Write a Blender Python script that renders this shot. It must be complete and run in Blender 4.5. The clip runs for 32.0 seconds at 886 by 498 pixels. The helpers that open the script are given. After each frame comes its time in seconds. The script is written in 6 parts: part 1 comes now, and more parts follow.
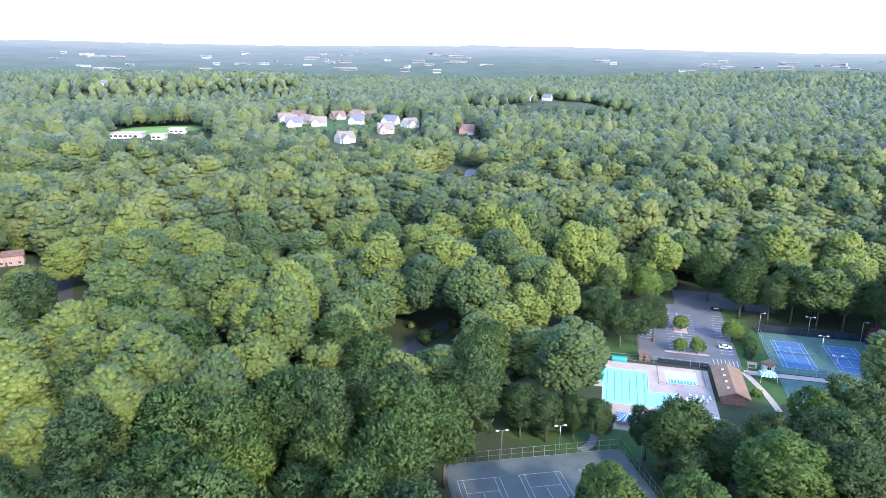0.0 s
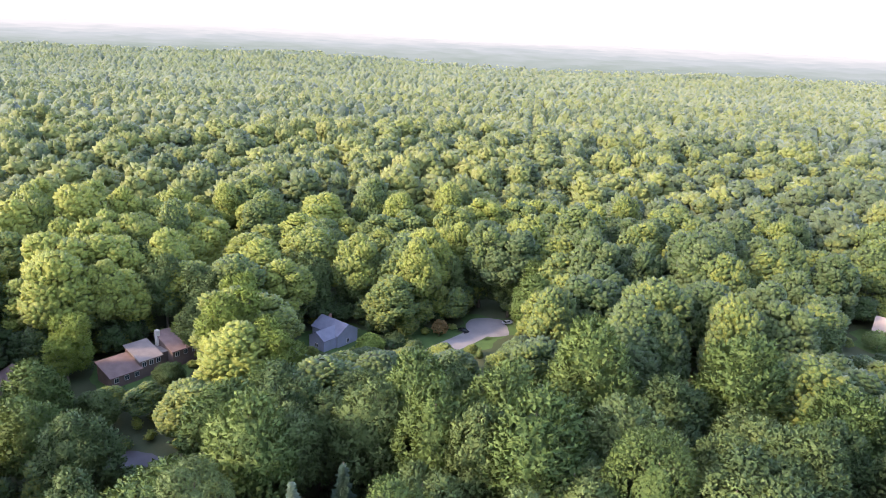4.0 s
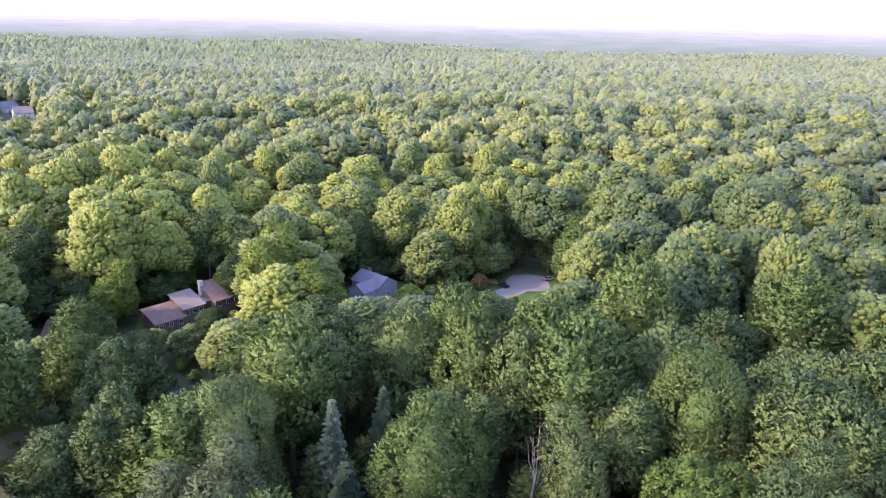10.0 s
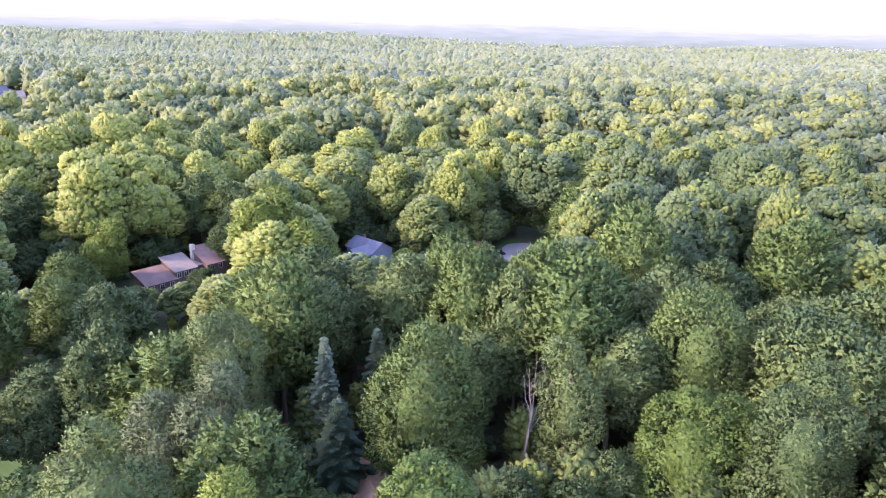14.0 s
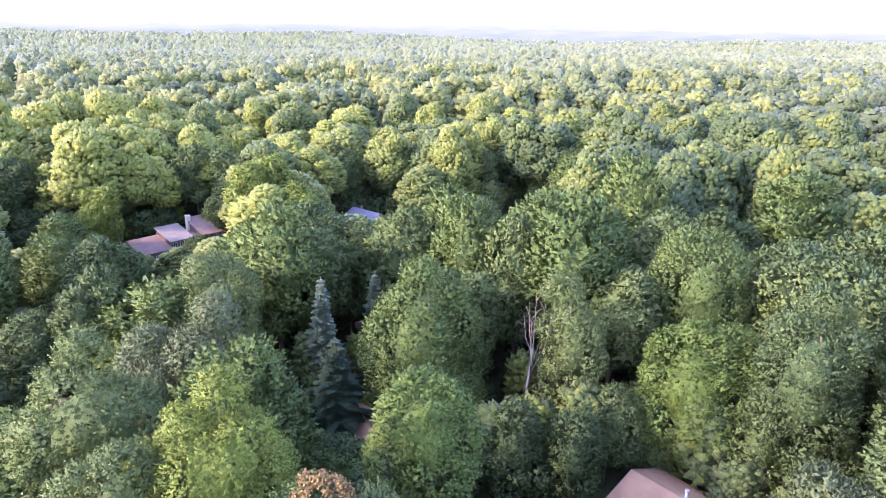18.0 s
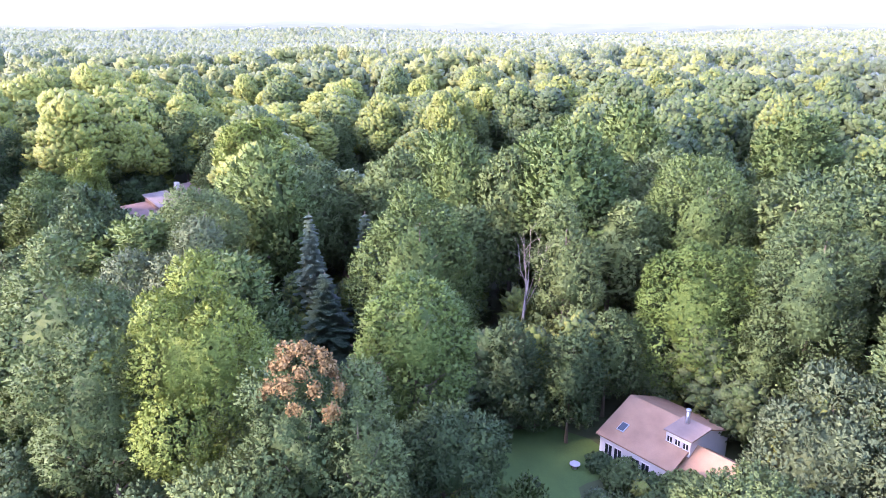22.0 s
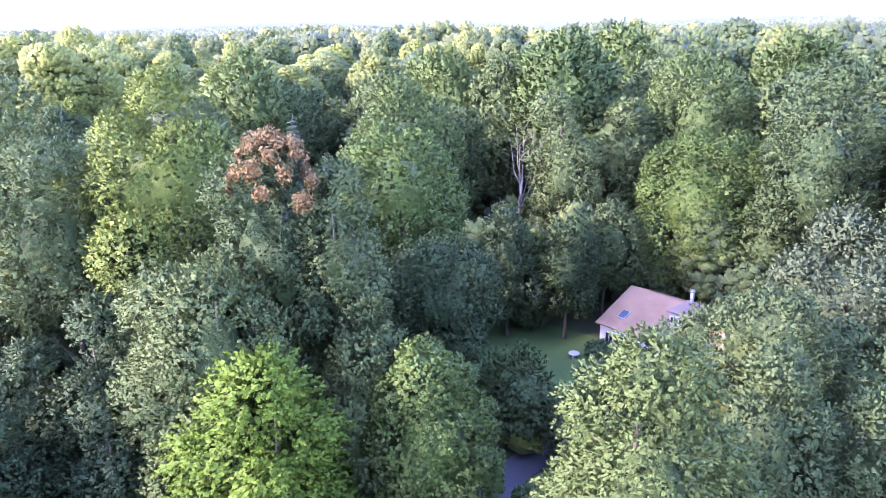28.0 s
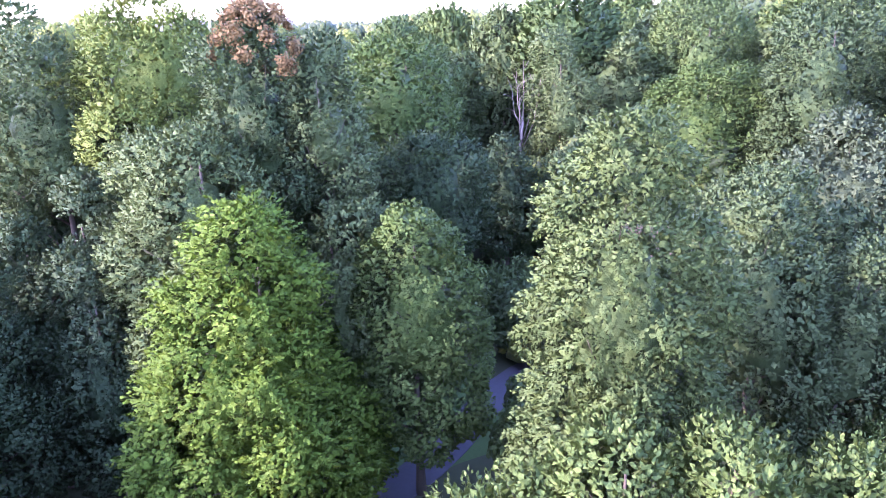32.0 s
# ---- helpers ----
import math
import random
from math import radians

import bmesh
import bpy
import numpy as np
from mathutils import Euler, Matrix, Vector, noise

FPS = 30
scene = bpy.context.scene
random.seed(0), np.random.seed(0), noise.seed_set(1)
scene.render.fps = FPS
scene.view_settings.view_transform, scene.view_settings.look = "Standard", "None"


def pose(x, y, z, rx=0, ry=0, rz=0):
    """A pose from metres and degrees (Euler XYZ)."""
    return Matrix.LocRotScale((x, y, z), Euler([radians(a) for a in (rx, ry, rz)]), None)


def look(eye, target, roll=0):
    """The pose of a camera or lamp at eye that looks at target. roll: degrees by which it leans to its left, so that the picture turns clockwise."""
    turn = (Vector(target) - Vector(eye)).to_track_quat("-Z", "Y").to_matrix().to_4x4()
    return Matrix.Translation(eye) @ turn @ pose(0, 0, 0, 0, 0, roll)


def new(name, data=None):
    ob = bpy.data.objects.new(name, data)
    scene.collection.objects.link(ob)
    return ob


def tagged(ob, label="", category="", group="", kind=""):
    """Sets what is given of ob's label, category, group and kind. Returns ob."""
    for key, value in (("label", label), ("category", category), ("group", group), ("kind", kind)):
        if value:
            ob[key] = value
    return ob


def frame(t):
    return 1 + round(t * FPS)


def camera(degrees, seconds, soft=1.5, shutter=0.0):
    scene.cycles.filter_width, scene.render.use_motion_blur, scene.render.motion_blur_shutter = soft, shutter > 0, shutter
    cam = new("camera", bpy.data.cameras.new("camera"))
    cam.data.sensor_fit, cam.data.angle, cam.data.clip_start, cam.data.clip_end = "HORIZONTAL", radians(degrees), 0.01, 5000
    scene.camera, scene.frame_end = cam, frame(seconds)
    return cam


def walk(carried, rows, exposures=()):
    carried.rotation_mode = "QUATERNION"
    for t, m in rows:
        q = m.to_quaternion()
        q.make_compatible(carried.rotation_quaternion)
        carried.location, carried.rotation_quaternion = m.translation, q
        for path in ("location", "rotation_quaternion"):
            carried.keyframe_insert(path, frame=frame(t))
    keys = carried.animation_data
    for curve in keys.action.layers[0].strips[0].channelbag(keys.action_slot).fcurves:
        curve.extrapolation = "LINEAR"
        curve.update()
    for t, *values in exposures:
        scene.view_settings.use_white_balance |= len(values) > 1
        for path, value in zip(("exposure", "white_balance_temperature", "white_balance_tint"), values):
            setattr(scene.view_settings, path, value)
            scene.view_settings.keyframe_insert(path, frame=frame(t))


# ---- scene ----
cam = camera(64.12, 32.0, soft=0.6)
# seconds, eye, and the camera's turns about x, y and z in degrees
PATH = [
    (0.0, 0.01, 0.01, 104.99, 73.82, -0.76, 0.22),
    (0.5, -0.23, -0.13, 105.08, 74.00, -0.49, 7.70),
    (1.0, -0.48, -0.27, 105.19, 74.26, -1.02, 21.18),
    (1.5, -0.70, -0.39, 105.32, 74.34, -1.52, 35.06),
    (2.0, -0.88, -0.50, 105.47, 74.28, -1.98, 49.51),
    (2.5, -1.02, -0.60, 105.61, 74.05, -2.45, 64.92),
    (3.0, -1.12, -0.64, 105.69, 73.69, -2.79, 80.69),
    (3.5, -1.17, -0.61, 105.64, 73.31, -2.86, 92.49),
    (4.0, -1.17, -0.54, 105.38, 73.12, -2.74, 97.00),
    (4.5, -1.12, -0.51, 104.86, 73.00, -2.56, 98.46),
    (6.5, -0.75, -0.52, 101.60, 72.54, -2.03, 99.95),
    (7.0, -0.62, -0.48, 100.53, 72.45, -1.92, 99.96),
    (7.5, -0.46, -0.41, 99.29, 72.38, -1.80, 99.99),
    (8.0, -0.29, -0.31, 97.94, 72.35, -1.72, 100.00),
    (8.5, -0.10, -0.17, 96.53, 72.31, -1.65, 100.00),
    (9.0, 0.10, -0.03, 95.08, 72.29, -1.57, 99.99),
    (9.5, 0.30, 0.11, 93.62, 72.26, -1.54, 99.99),
    (10.0, 0.47, 0.23, 92.14, 72.22, -1.44, 99.96),
    (10.5, 0.60, 0.35, 90.69, 72.19, -1.38, 99.94),
    (11.0, 0.70, 0.47, 89.26, 72.16, -1.34, 99.93),
    (11.5, 0.76, 0.60, 87.88, 72.12, -1.34, 99.93),
    (12.0, 0.81, 0.73, 86.52, 72.07, -1.33, 99.92),
    (12.5, 0.86, 0.82, 85.16, 72.06, -1.33, 99.88),
    (13.0, 0.93, 0.87, 83.79, 72.02, -1.26, 99.79),
    (13.5, 1.03, 0.88, 82.43, 72.02, -1.44, 99.72),
    (14.0, 1.15, 0.88, 81.07, 71.96, -1.45, 99.62),
    (14.5, 1.31, 0.90, 79.75, 71.93, -1.48, 99.58),
    (16.5, 2.09, 1.14, 74.62, 71.94, -1.22, 99.45),
    (17.0, 2.27, 1.23, 73.35, 71.99, -1.14, 99.39),
    (17.5, 2.44, 1.34, 72.07, 71.98, -1.02, 99.32),
    (18.0, 2.58, 1.46, 70.76, 71.98, -0.84, 99.28),
    (18.5, 2.65, 1.62, 69.44, 71.94, -0.65, 99.24),
    (19.0, 2.63, 1.79, 68.08, 71.94, -0.42, 99.19),
    (19.5, 2.57, 1.96, 66.70, 71.89, -0.29, 99.12),
    (20.0, 2.52, 2.12, 65.27, 71.85, -0.15, 99.07),
    (20.5, 2.51, 2.25, 63.83, 71.84, -0.17, 99.03),
    (21.0, 2.54, 2.34, 62.39, 71.83, -0.10, 98.97),
    (21.5, 2.57, 2.42, 60.97, 71.79, -0.11, 98.86),
    (22.0, 2.61, 2.47, 59.59, 71.78, -0.02, 98.77),
    (22.5, 2.66, 2.51, 58.25, 71.76, 0.08, 98.73),
    (23.0, 2.70, 2.55, 56.94, 71.75, 0.15, 98.67),
    (23.5, 2.74, 2.58, 55.65, 71.74, 0.29, 98.60),
    (24.0, 2.76, 2.63, 54.32, 71.72, 0.37, 98.53),
    (24.5, 2.75, 2.69, 52.96, 71.72, 0.43, 98.48),
    (25.0, 2.73, 2.77, 51.60, 71.71, 0.50, 98.43),
    (25.5, 2.71, 2.85, 50.25, 71.68, 0.59, 98.37),
    (27.5, 2.78, 3.22, 44.96, 71.68, 0.84, 98.23),
    (28.0, 2.78, 3.38, 43.69, 71.80, 0.92, 98.23),
    (28.5, 2.76, 3.59, 42.44, 71.80, 1.08, 98.29),
    (29.0, 2.78, 3.86, 41.19, 71.89, 1.19, 98.35),
    (29.5, 2.86, 4.16, 39.97, 71.96, 1.25, 98.44),
    (30.0, 3.04, 4.47, 38.78, 71.98, 1.32, 98.50),
    (30.5, 3.36, 4.75, 37.64, 72.06, 1.42, 98.62),
    (31.0, 3.85, 4.96, 36.58, 72.15, 1.59, 98.79),
    (31.5, 4.41, 5.15, 35.55, 72.18, 1.83, 98.90),
    (32.0, 4.99, 5.35, 34.52, 72.23, 2.09, 99.03),
]
walk(cam, [(t, pose(x, y, z, rx, ry, rz)) for t, x, y, z, rx, ry, rz in PATH],
     [(0.0, 2.54, 5500, 16), (2.5, 2.8, 6250, 19), (4.0, 3.06, 7000, 27), (9.0, 3.03, 6550, 38), (14.0, 3.36, 6350, 44), (25.0, 3.82, 5800, 52), (32.0, 3.95, 5450, 60)])

# ---- sky and sun: a hazy late afternoon ----
SUN_UP, SUN_X, SUN_Y = 28.0, 0.52, -0.854
world = bpy.data.worlds.new("sky")
scene.world = world
world.use_nodes = True
wn = world.node_tree.nodes
sky = wn.new("ShaderNodeTexSky")
sky.sky_type = "NISHITA"
sky.sun_disc = False
sky.sun_elevation = radians(SUN_UP)
sky.sun_rotation = math.atan2(SUN_X, SUN_Y)
sky.air_density, sky.dust_density, sky.ozone_density = 1.0, 0.8, 1.0
wn["Background"].inputs["Strength"].default_value = 0.15
world.node_tree.links.new(sky.outputs[0], wn["Background"].inputs["Color"])
sun = new("sun", bpy.data.lights.new("sun", "SUN"))
sun.data.energy = 0.95
sun.data.angle = radians(4.0)
sun.data.color = (1.0, 0.87, 0.62)
sun.matrix_world = look((SUN_X * 100, SUN_Y * 100, math.tan(radians(SUN_UP)) * 100), (0, 0, 0))


# ---- helpers ----
def part(name, bm, material, parent, label=""):
    """One mesh object under a thing, from a bmesh or a mesh."""
    if isinstance(bm, bmesh.types.BMesh):
        me = bpy.data.meshes.new(name)
        bm.to_mesh(me)
        bm.free()
        me.materials.append(material)
    else:
        me = bm
    ob = new(name, me)
    ob.parent = parent
    if label:
        ob["label"] = label
    return ob


def thing(name, label, category, x=0.0, y=0.0, z=0.0, turn=0.0, group="", kind=""):
    ob = new(name)
    ob.empty_display_size = 0.3
    ob.matrix_basis = pose(x, y, z, 0, 0, turn)
    return tagged(ob, label, category, group, kind)


def solid(name, bm, material, label="", category="", kind="structure", group=""):
    """A top-level mesh."""
    me = bpy.data.meshes.new(name)
    bm.to_mesh(me)
    bm.free()
    me.materials.append(material)
    return tagged(new(name, me), label, category, group, kind)


def box(bm, x0, x1, y0, y1, z0, z1, bevel=0.0):
    v = [bm.verts.new((x, y, z)) for z in (z0, z1) for x, y in ((x0, y0), (x1, y0), (x1, y1), (x0, y1))]
    fs = [bm.faces.new([v[i] for i in f]) for f in
          ((3, 2, 1, 0), (4, 5, 6, 7), (0, 1, 5, 4), (1, 2, 6, 5), (2, 3, 7, 6), (3, 0, 4, 7))]
    if bevel:
        bmesh.ops.bevel(bm, geom=list({e for f in fs for e in f.edges}), offset=bevel, segments=1, affect="EDGES")
    return bm


def a_box(*size, bevel=0.0):
    return box(bmesh.new(), *size, bevel=bevel)


def prism(bm, pts, z0, z1):
    """An upright prism over the outline pts."""
    lo = [bm.verts.new((x, y, z0)) for x, y in pts]
    hi = [bm.verts.new((x, y, z1)) for x, y in pts]
    bm.faces.new(hi)
    bm.faces.new(lo[::-1])
    for i in range(len(pts)):
        j = (i + 1) % len(pts)
        bm.faces.new((lo[i], lo[j], hi[j], hi[i]))
    bmesh.ops.recalc_face_normals(bm, faces=bm.faces)
    return bm


def tube(bm, pts, radii, sides=7):
    """A tapered tube along a line of points."""
    rings = []
    for k, (p, r) in enumerate(zip(pts, radii)):
        p = Vector(p)
        a = Vector(pts[min(k + 1, len(pts) - 1)]) - Vector(pts[max(k - 1, 0)])
        q = a.to_track_quat("Z", "Y")
        rings.append([bm.verts.new(p + q @ Vector((r * math.cos(s * math.tau / sides), r * math.sin(s * math.tau / sides), 0)))
                      for s in range(sides)])
    for a, b in zip(rings, rings[1:]):
        for s in range(sides):
            bm.faces.new((a[s], a[(s + 1) % sides], b[(s + 1) % sides], b[s])).smooth = True
    bm.faces.new(rings[0][::-1])
    bm.faces.new(rings[-1])
    return bm


def mesh_of(name, verts, quads, tris, material, tone=None, smooth=True, normals=None):
    """A mesh out of arrays; tone: one number a vertex; normals: one a vertex."""
    me = bpy.data.meshes.new(name)
    quads, tris = np.asarray(quads, np.int32).reshape(-1, 4), np.asarray(tris, np.int32).reshape(-1, 3)
    loops = np.concatenate([quads.ravel(), tris.ravel()])
    count = np.concatenate([np.full(len(quads), 4, np.int32), np.full(len(tris), 3, np.int32)])
    first = np.concatenate([[0], np.cumsum(count)[:-1]]).astype(np.int32)
    me.vertices.add(len(verts))
    me.vertices.foreach_set("co", np.asarray(verts, np.float32).ravel())
    me.loops.add(len(loops))
    me.loops.foreach_set("vertex_index", loops)
    me.polygons.add(len(count))
    me.polygons.foreach_set("loop_start", first)
    me.polygons.foreach_set("loop_total", count)
    me.polygons.foreach_set("use_smooth", np.full(len(count), smooth))
    if tone is not None:
        me.attributes.new("tone", "FLOAT", "POINT").data.foreach_set("value", np.asarray(tone, np.float32))
    me.update(calc_edges=True)
    if normals is not None:
        me.normals_split_custom_set_from_vertices(np.asarray(normals, np.float32).tolist())
    me.materials.append(material)
    return me


# ---- the lie of the land ----
def land(x, y):
    """Height of the ground: level round the park, a rise by the red-roofed house, hills far off."""
    near = 2.0 * np.exp(-((x + 80) ** 2 + (y - 5) ** 2) / 4000.0)
    d = np.hypot(x, y)
    far = np.clip((d - 420) / 900, 0, 1)
    hills = np.sin(x / 310 + 1.0) * np.cos(y / 270 + 0.4) * 9 + np.sin((x + y) / 640 + 2.0) * 10 + np.sin((x - 0.6 * y) / 1130) * 14
    rise = 9.0 * np.exp(-((x + 110) ** 2 + (y - 880) ** 2) / 30000.0) + 6.0 * np.exp(-((x + 330) ** 2 + (y - 800) ** 2) / 20000.0)
    for hx, hy, up in ((-690, 1500, 16.0), (-455, 1640, 16.0), (165, 1263, 12.0)):
        rise = rise + up * np.exp(-((x - hx) ** 2 + (y - hy) ** 2) / 16000.0)
    return near + far * (hills - 6.0) * (1 - np.clip(rise / 7, 0, 1)) + rise


# ---- materials ----
def material(name, colour, rough=0.8, metal=0.0, spread=0.18, scale=1.0, bump=0.15, second=None, object_space=True, spec=0.3):
    """A surface with stains at one scale and grain at another."""
    m = bpy.data.materials.new(name)
    m.use_nodes = True
    nt = m.node_tree
    n, l = nt.nodes, nt.links
    b = n["Principled BSDF"]
    b.inputs["Roughness"].default_value, b.inputs["Metallic"].default_value = rough, metal
    b.inputs["Specular IOR Level"].default_value = spec
    co = n.new("ShaderNodeTexCoord")
    big, fine = n.new("ShaderNodeTexNoise"), n.new("ShaderNodeTexNoise")
    for t, s, d in ((big, 0.35 * scale, 3), (fine, 6.0 * scale, 4)):
        t.inputs["Scale"].default_value, t.inputs["Detail"].default_value = s, d
        l.new(co.outputs["Object"], t.inputs["Vector"])
    mix = n.new("ShaderNodeMix")
    mix.data_type = "RGBA"
    add = n.new("ShaderNodeMath")
    add.operation = "MULTIPLY_ADD"
    l.new(fine.outputs["Fac"], add.inputs[0])
    add.inputs[1].default_value = 0.5
    half = n.new("ShaderNodeMath")
    half.operation = "MULTIPLY_ADD"
    l.new(big.outputs["Fac"], half.inputs[0])
    half.inputs[1].default_value, half.inputs[2].default_value = 1.6, -0.55
    l.new(half.outputs[0], add.inputs[2])
    l.new(add.outputs[0], mix.inputs["Factor"])
    other = second or tuple(c * (1 - spread * 1.6) for c in colour)
    mix.inputs["A"].default_value = (*other, 1)
    mix.inputs["B"].default_value = (*[min(1, c * (1 + spread)) for c in colour], 1)
    l.new(mix.outputs["Result"], b.inputs["Base Color"])
    if bump:
        bp = n.new("ShaderNodeBump")
        bp.inputs["Strength"].default_value, bp.inputs["Distance"].default_value = bump, 0.05
        l.new(fine.outputs["Fac"], bp.inputs["Height"])
        l.new(bp.outputs[0], b.inputs["Normal"])
    return m


def leafage(name, dark, light, vary=0.7, by="object", grain=0.45, through_light=0.22, bump=0.5, warm=None, sheen=0.0):
    """Leaves: the tone goes from tree to tree, from bough to bough and from leaf to leaf."""
    m = bpy.data.materials.new(name)
    m.use_nodes = True
    nt = m.node_tree
    n, l = nt.nodes, nt.links
    b = n["Principled BSDF"]
    b.inputs["Roughness"].default_value = 0.55
    b.inputs["Specular IOR Level"].default_value = 0.15
    # blue-white sheen: distance haze put into the leaf surface
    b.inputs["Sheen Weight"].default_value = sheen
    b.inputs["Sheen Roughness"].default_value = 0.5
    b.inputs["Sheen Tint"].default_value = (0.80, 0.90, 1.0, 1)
    geo, co = n.new("ShaderNodeNewGeometry"), n.new("ShaderNodeTexCoord")
    if by == "object":
        tree = n.new("ShaderNodeObjectInfo").outputs["Random"]
    else:
        at = n.new("ShaderNodeAttribute")
        at.attribute_name = "tone"
        tree = at.outputs["Fac"]
    noise_1 = n.new("ShaderNodeTexNoise")
    noise_1.inputs["Scale"].default_value, noise_1.inputs["Detail"].default_value = grain, 3
    l.new(co.outputs["Object"], noise_1.inputs["Vector"])

    def sums(a, k, c):
        s = n.new("ShaderNodeMath")
        s.operation = "MULTIPLY_ADD"
        l.new(a, s.inputs[0])
        s.inputs[1].default_value = k
        if isinstance(c, float):
            s.inputs[2].default_value = c
        else:
            l.new(c, s.inputs[2])
        return s.outputs[0]

    f = sums(tree, vary, 0.5 - vary / 2 - 0.2 - 0.13 - 0.53)
    f = sums(noise_1.outputs["Fac"], 0.4, f)
    f = sums(geo.outputs["Random Per Island"], 0.26, f)
    nz = n.new("ShaderNodeTexNoise")
    nz.inputs["Scale"].default_value, nz.inputs["Detail"].default_value, nz.inputs["Roughness"].default_value = 2.2, 4, 0.65
    l.new(co.outputs["Object"], nz.inputs["Vector"])
    f = sums(nz.outputs["Fac"], 1.1, f)
    ramp = n.new("ShaderNodeValToRGB")
    ramp.color_ramp.elements[0].color, ramp.color_ramp.elements[1].color = (*dark, 1), (*light, 1)
    ramp.color_ramp.elements[0].position, ramp.color_ramp.elements[1].position = 0.1, 0.9
    if warm:
        for at_, col in warm:
            ramp.color_ramp.elements.new(at_).color = (*col, 1)
    l.new(f, ramp.inputs["Fac"])
    l.new(ramp.outputs["Color"], b.inputs["Base Color"])
    tl = n.new("ShaderNodeBsdfTranslucent")
    l.new(ramp.outputs["Color"], tl.inputs["Color"])
    mx = n.new("ShaderNodeMixShader")
    mx.inputs[0].default_value = through_light
    l.new(b.outputs[0], mx.inputs[1])
    l.new(tl.outputs[0], mx.inputs[2])
    l.new(mx.outputs[0], n["Material Output"].inputs["Surface"])
    if bump:
        bp = n.new("ShaderNodeBump")
        bp.inputs["Strength"].default_value, bp.inputs["Distance"].default_value = bump, 0.5
        l.new(nz.outputs["Fac"], bp.inputs["Height"])
        l.new(bp.outputs[0], b.inputs["Normal"])
    return m


LEAF = {
    "oak": leafage("oak_leaves", (0.040, 0.073, 0.027), (0.098, 0.142, 0.046)),
    "tulip": leafage("tulip_tree_leaves", (0.044, 0.084, 0.024), (0.108, 0.158, 0.042), 0.4),
    "bright": leafage("bright_green_leaves", (0.052, 0.098, 0.021), (0.116, 0.168, 0.036), 0.2),
    "maple": leafage("maple_leaves", (0.063, 0.124, 0.012), (0.132, 0.205, 0.021), 0.1),
    "lime": leafage("lime_green_leaves", (0.086, 0.135, 0.024), (0.165, 0.215, 0.042), 0.1),
    "olive": leafage("olive_green_leaves", (0.060, 0.097, 0.032), (0.122, 0.168, 0.057), 0.3),
    "willow": leafage("willow_oak_leaves", (0.058, 0.092, 0.024), (0.102, 0.146, 0.04), 0.2),
    "silver": leafage("silver_leaves", (0.06, 0.088, 0.04), (0.104, 0.138, 0.064), 0.2),
    "spray": leafage("young_maple_leaves", (0.072, 0.118, 0.027), (0.140, 0.195, 0.047), 0.1),
    "teal": leafage("blue_green_leaves", (0.034, 0.066, 0.027), (0.078, 0.118, 0.046), 0.3),
    "bronze": leafage("withered_orange_leaves", (0.098, 0.078, 0.030), (0.205, 0.130, 0.050), 0.1),
    "spruce": leafage("spruce_needles", (0.017, 0.035, 0.022), (0.045, 0.075, 0.042), 0.2),
    "bluespruce": leafage("blue_spruce_needles", (0.049, 0.079, 0.050), (0.102, 0.140, 0.087), 0.2),
    "pink": leafage("crape_myrtle_blossom", (0.060, 0.030, 0.030), (0.300, 0.050, 0.110), 0.2),
    "plum": leafage("purple_plum_leaves", (0.030, 0.010, 0.016), (0.090, 0.030, 0.040), 0.2),
    # upper steps lightened: late sun painted into the gold and fresh green
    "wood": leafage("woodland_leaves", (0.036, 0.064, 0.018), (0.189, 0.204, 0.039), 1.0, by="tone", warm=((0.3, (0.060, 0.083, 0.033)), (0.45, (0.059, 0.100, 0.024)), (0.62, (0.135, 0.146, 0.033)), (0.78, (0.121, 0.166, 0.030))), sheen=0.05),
    # sheen and extra blue grow with distance, standing in for haze
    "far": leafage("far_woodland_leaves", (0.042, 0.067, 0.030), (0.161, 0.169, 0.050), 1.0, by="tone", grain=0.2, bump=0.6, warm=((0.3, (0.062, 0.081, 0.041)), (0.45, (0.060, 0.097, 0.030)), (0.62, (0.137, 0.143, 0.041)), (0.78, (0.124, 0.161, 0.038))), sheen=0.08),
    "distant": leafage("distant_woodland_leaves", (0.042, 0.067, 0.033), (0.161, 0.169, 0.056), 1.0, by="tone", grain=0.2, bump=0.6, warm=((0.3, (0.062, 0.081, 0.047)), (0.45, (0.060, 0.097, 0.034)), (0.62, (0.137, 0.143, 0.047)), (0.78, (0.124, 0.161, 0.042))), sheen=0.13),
    "farther": leafage("haze_tinted_woodland_leaves", (0.042, 0.067, 0.033), (0.161, 0.169, 0.056), 1.0, by="tone", grain=0.2, bump=0.6, warm=((0.3, (0.062, 0.081, 0.047)), (0.45, (0.060, 0.097, 0.034)), (0.62, (0.137, 0.143, 0.047)), (0.78, (0.124, 0.161, 0.042))), sheen=0.16),
}
BARK = material("grey_brown_bark", (0.12, 0.095, 0.07), 0.9, scale=2.0, bump=0.6)
PALE_BARK = material("bleached_bark", (0.20, 0.17, 0.145), 0.9, scale=2.0, bump=0.5)
FLOOR = material("forest_floor", (0.058, 0.062, 0.030), 0.95, scale=0.3, bump=0.4, second=(0.034, 0.050, 0.018))
GRASS = material("mown_grass", (0.056, 0.100, 0.025), 0.95, scale=0.6, bump=0.5, second=(0.036, 0.070, 0.018))
FIELD = material("bright_turf", (0.16, 0.25, 0.05), 0.95, scale=0.1, bump=0.2, second=(0.12, 0.20, 0.045))
ASPHALT = material("asphalt", (0.085, 0.082, 0.090), 0.9, scale=0.5, bump=0.2)
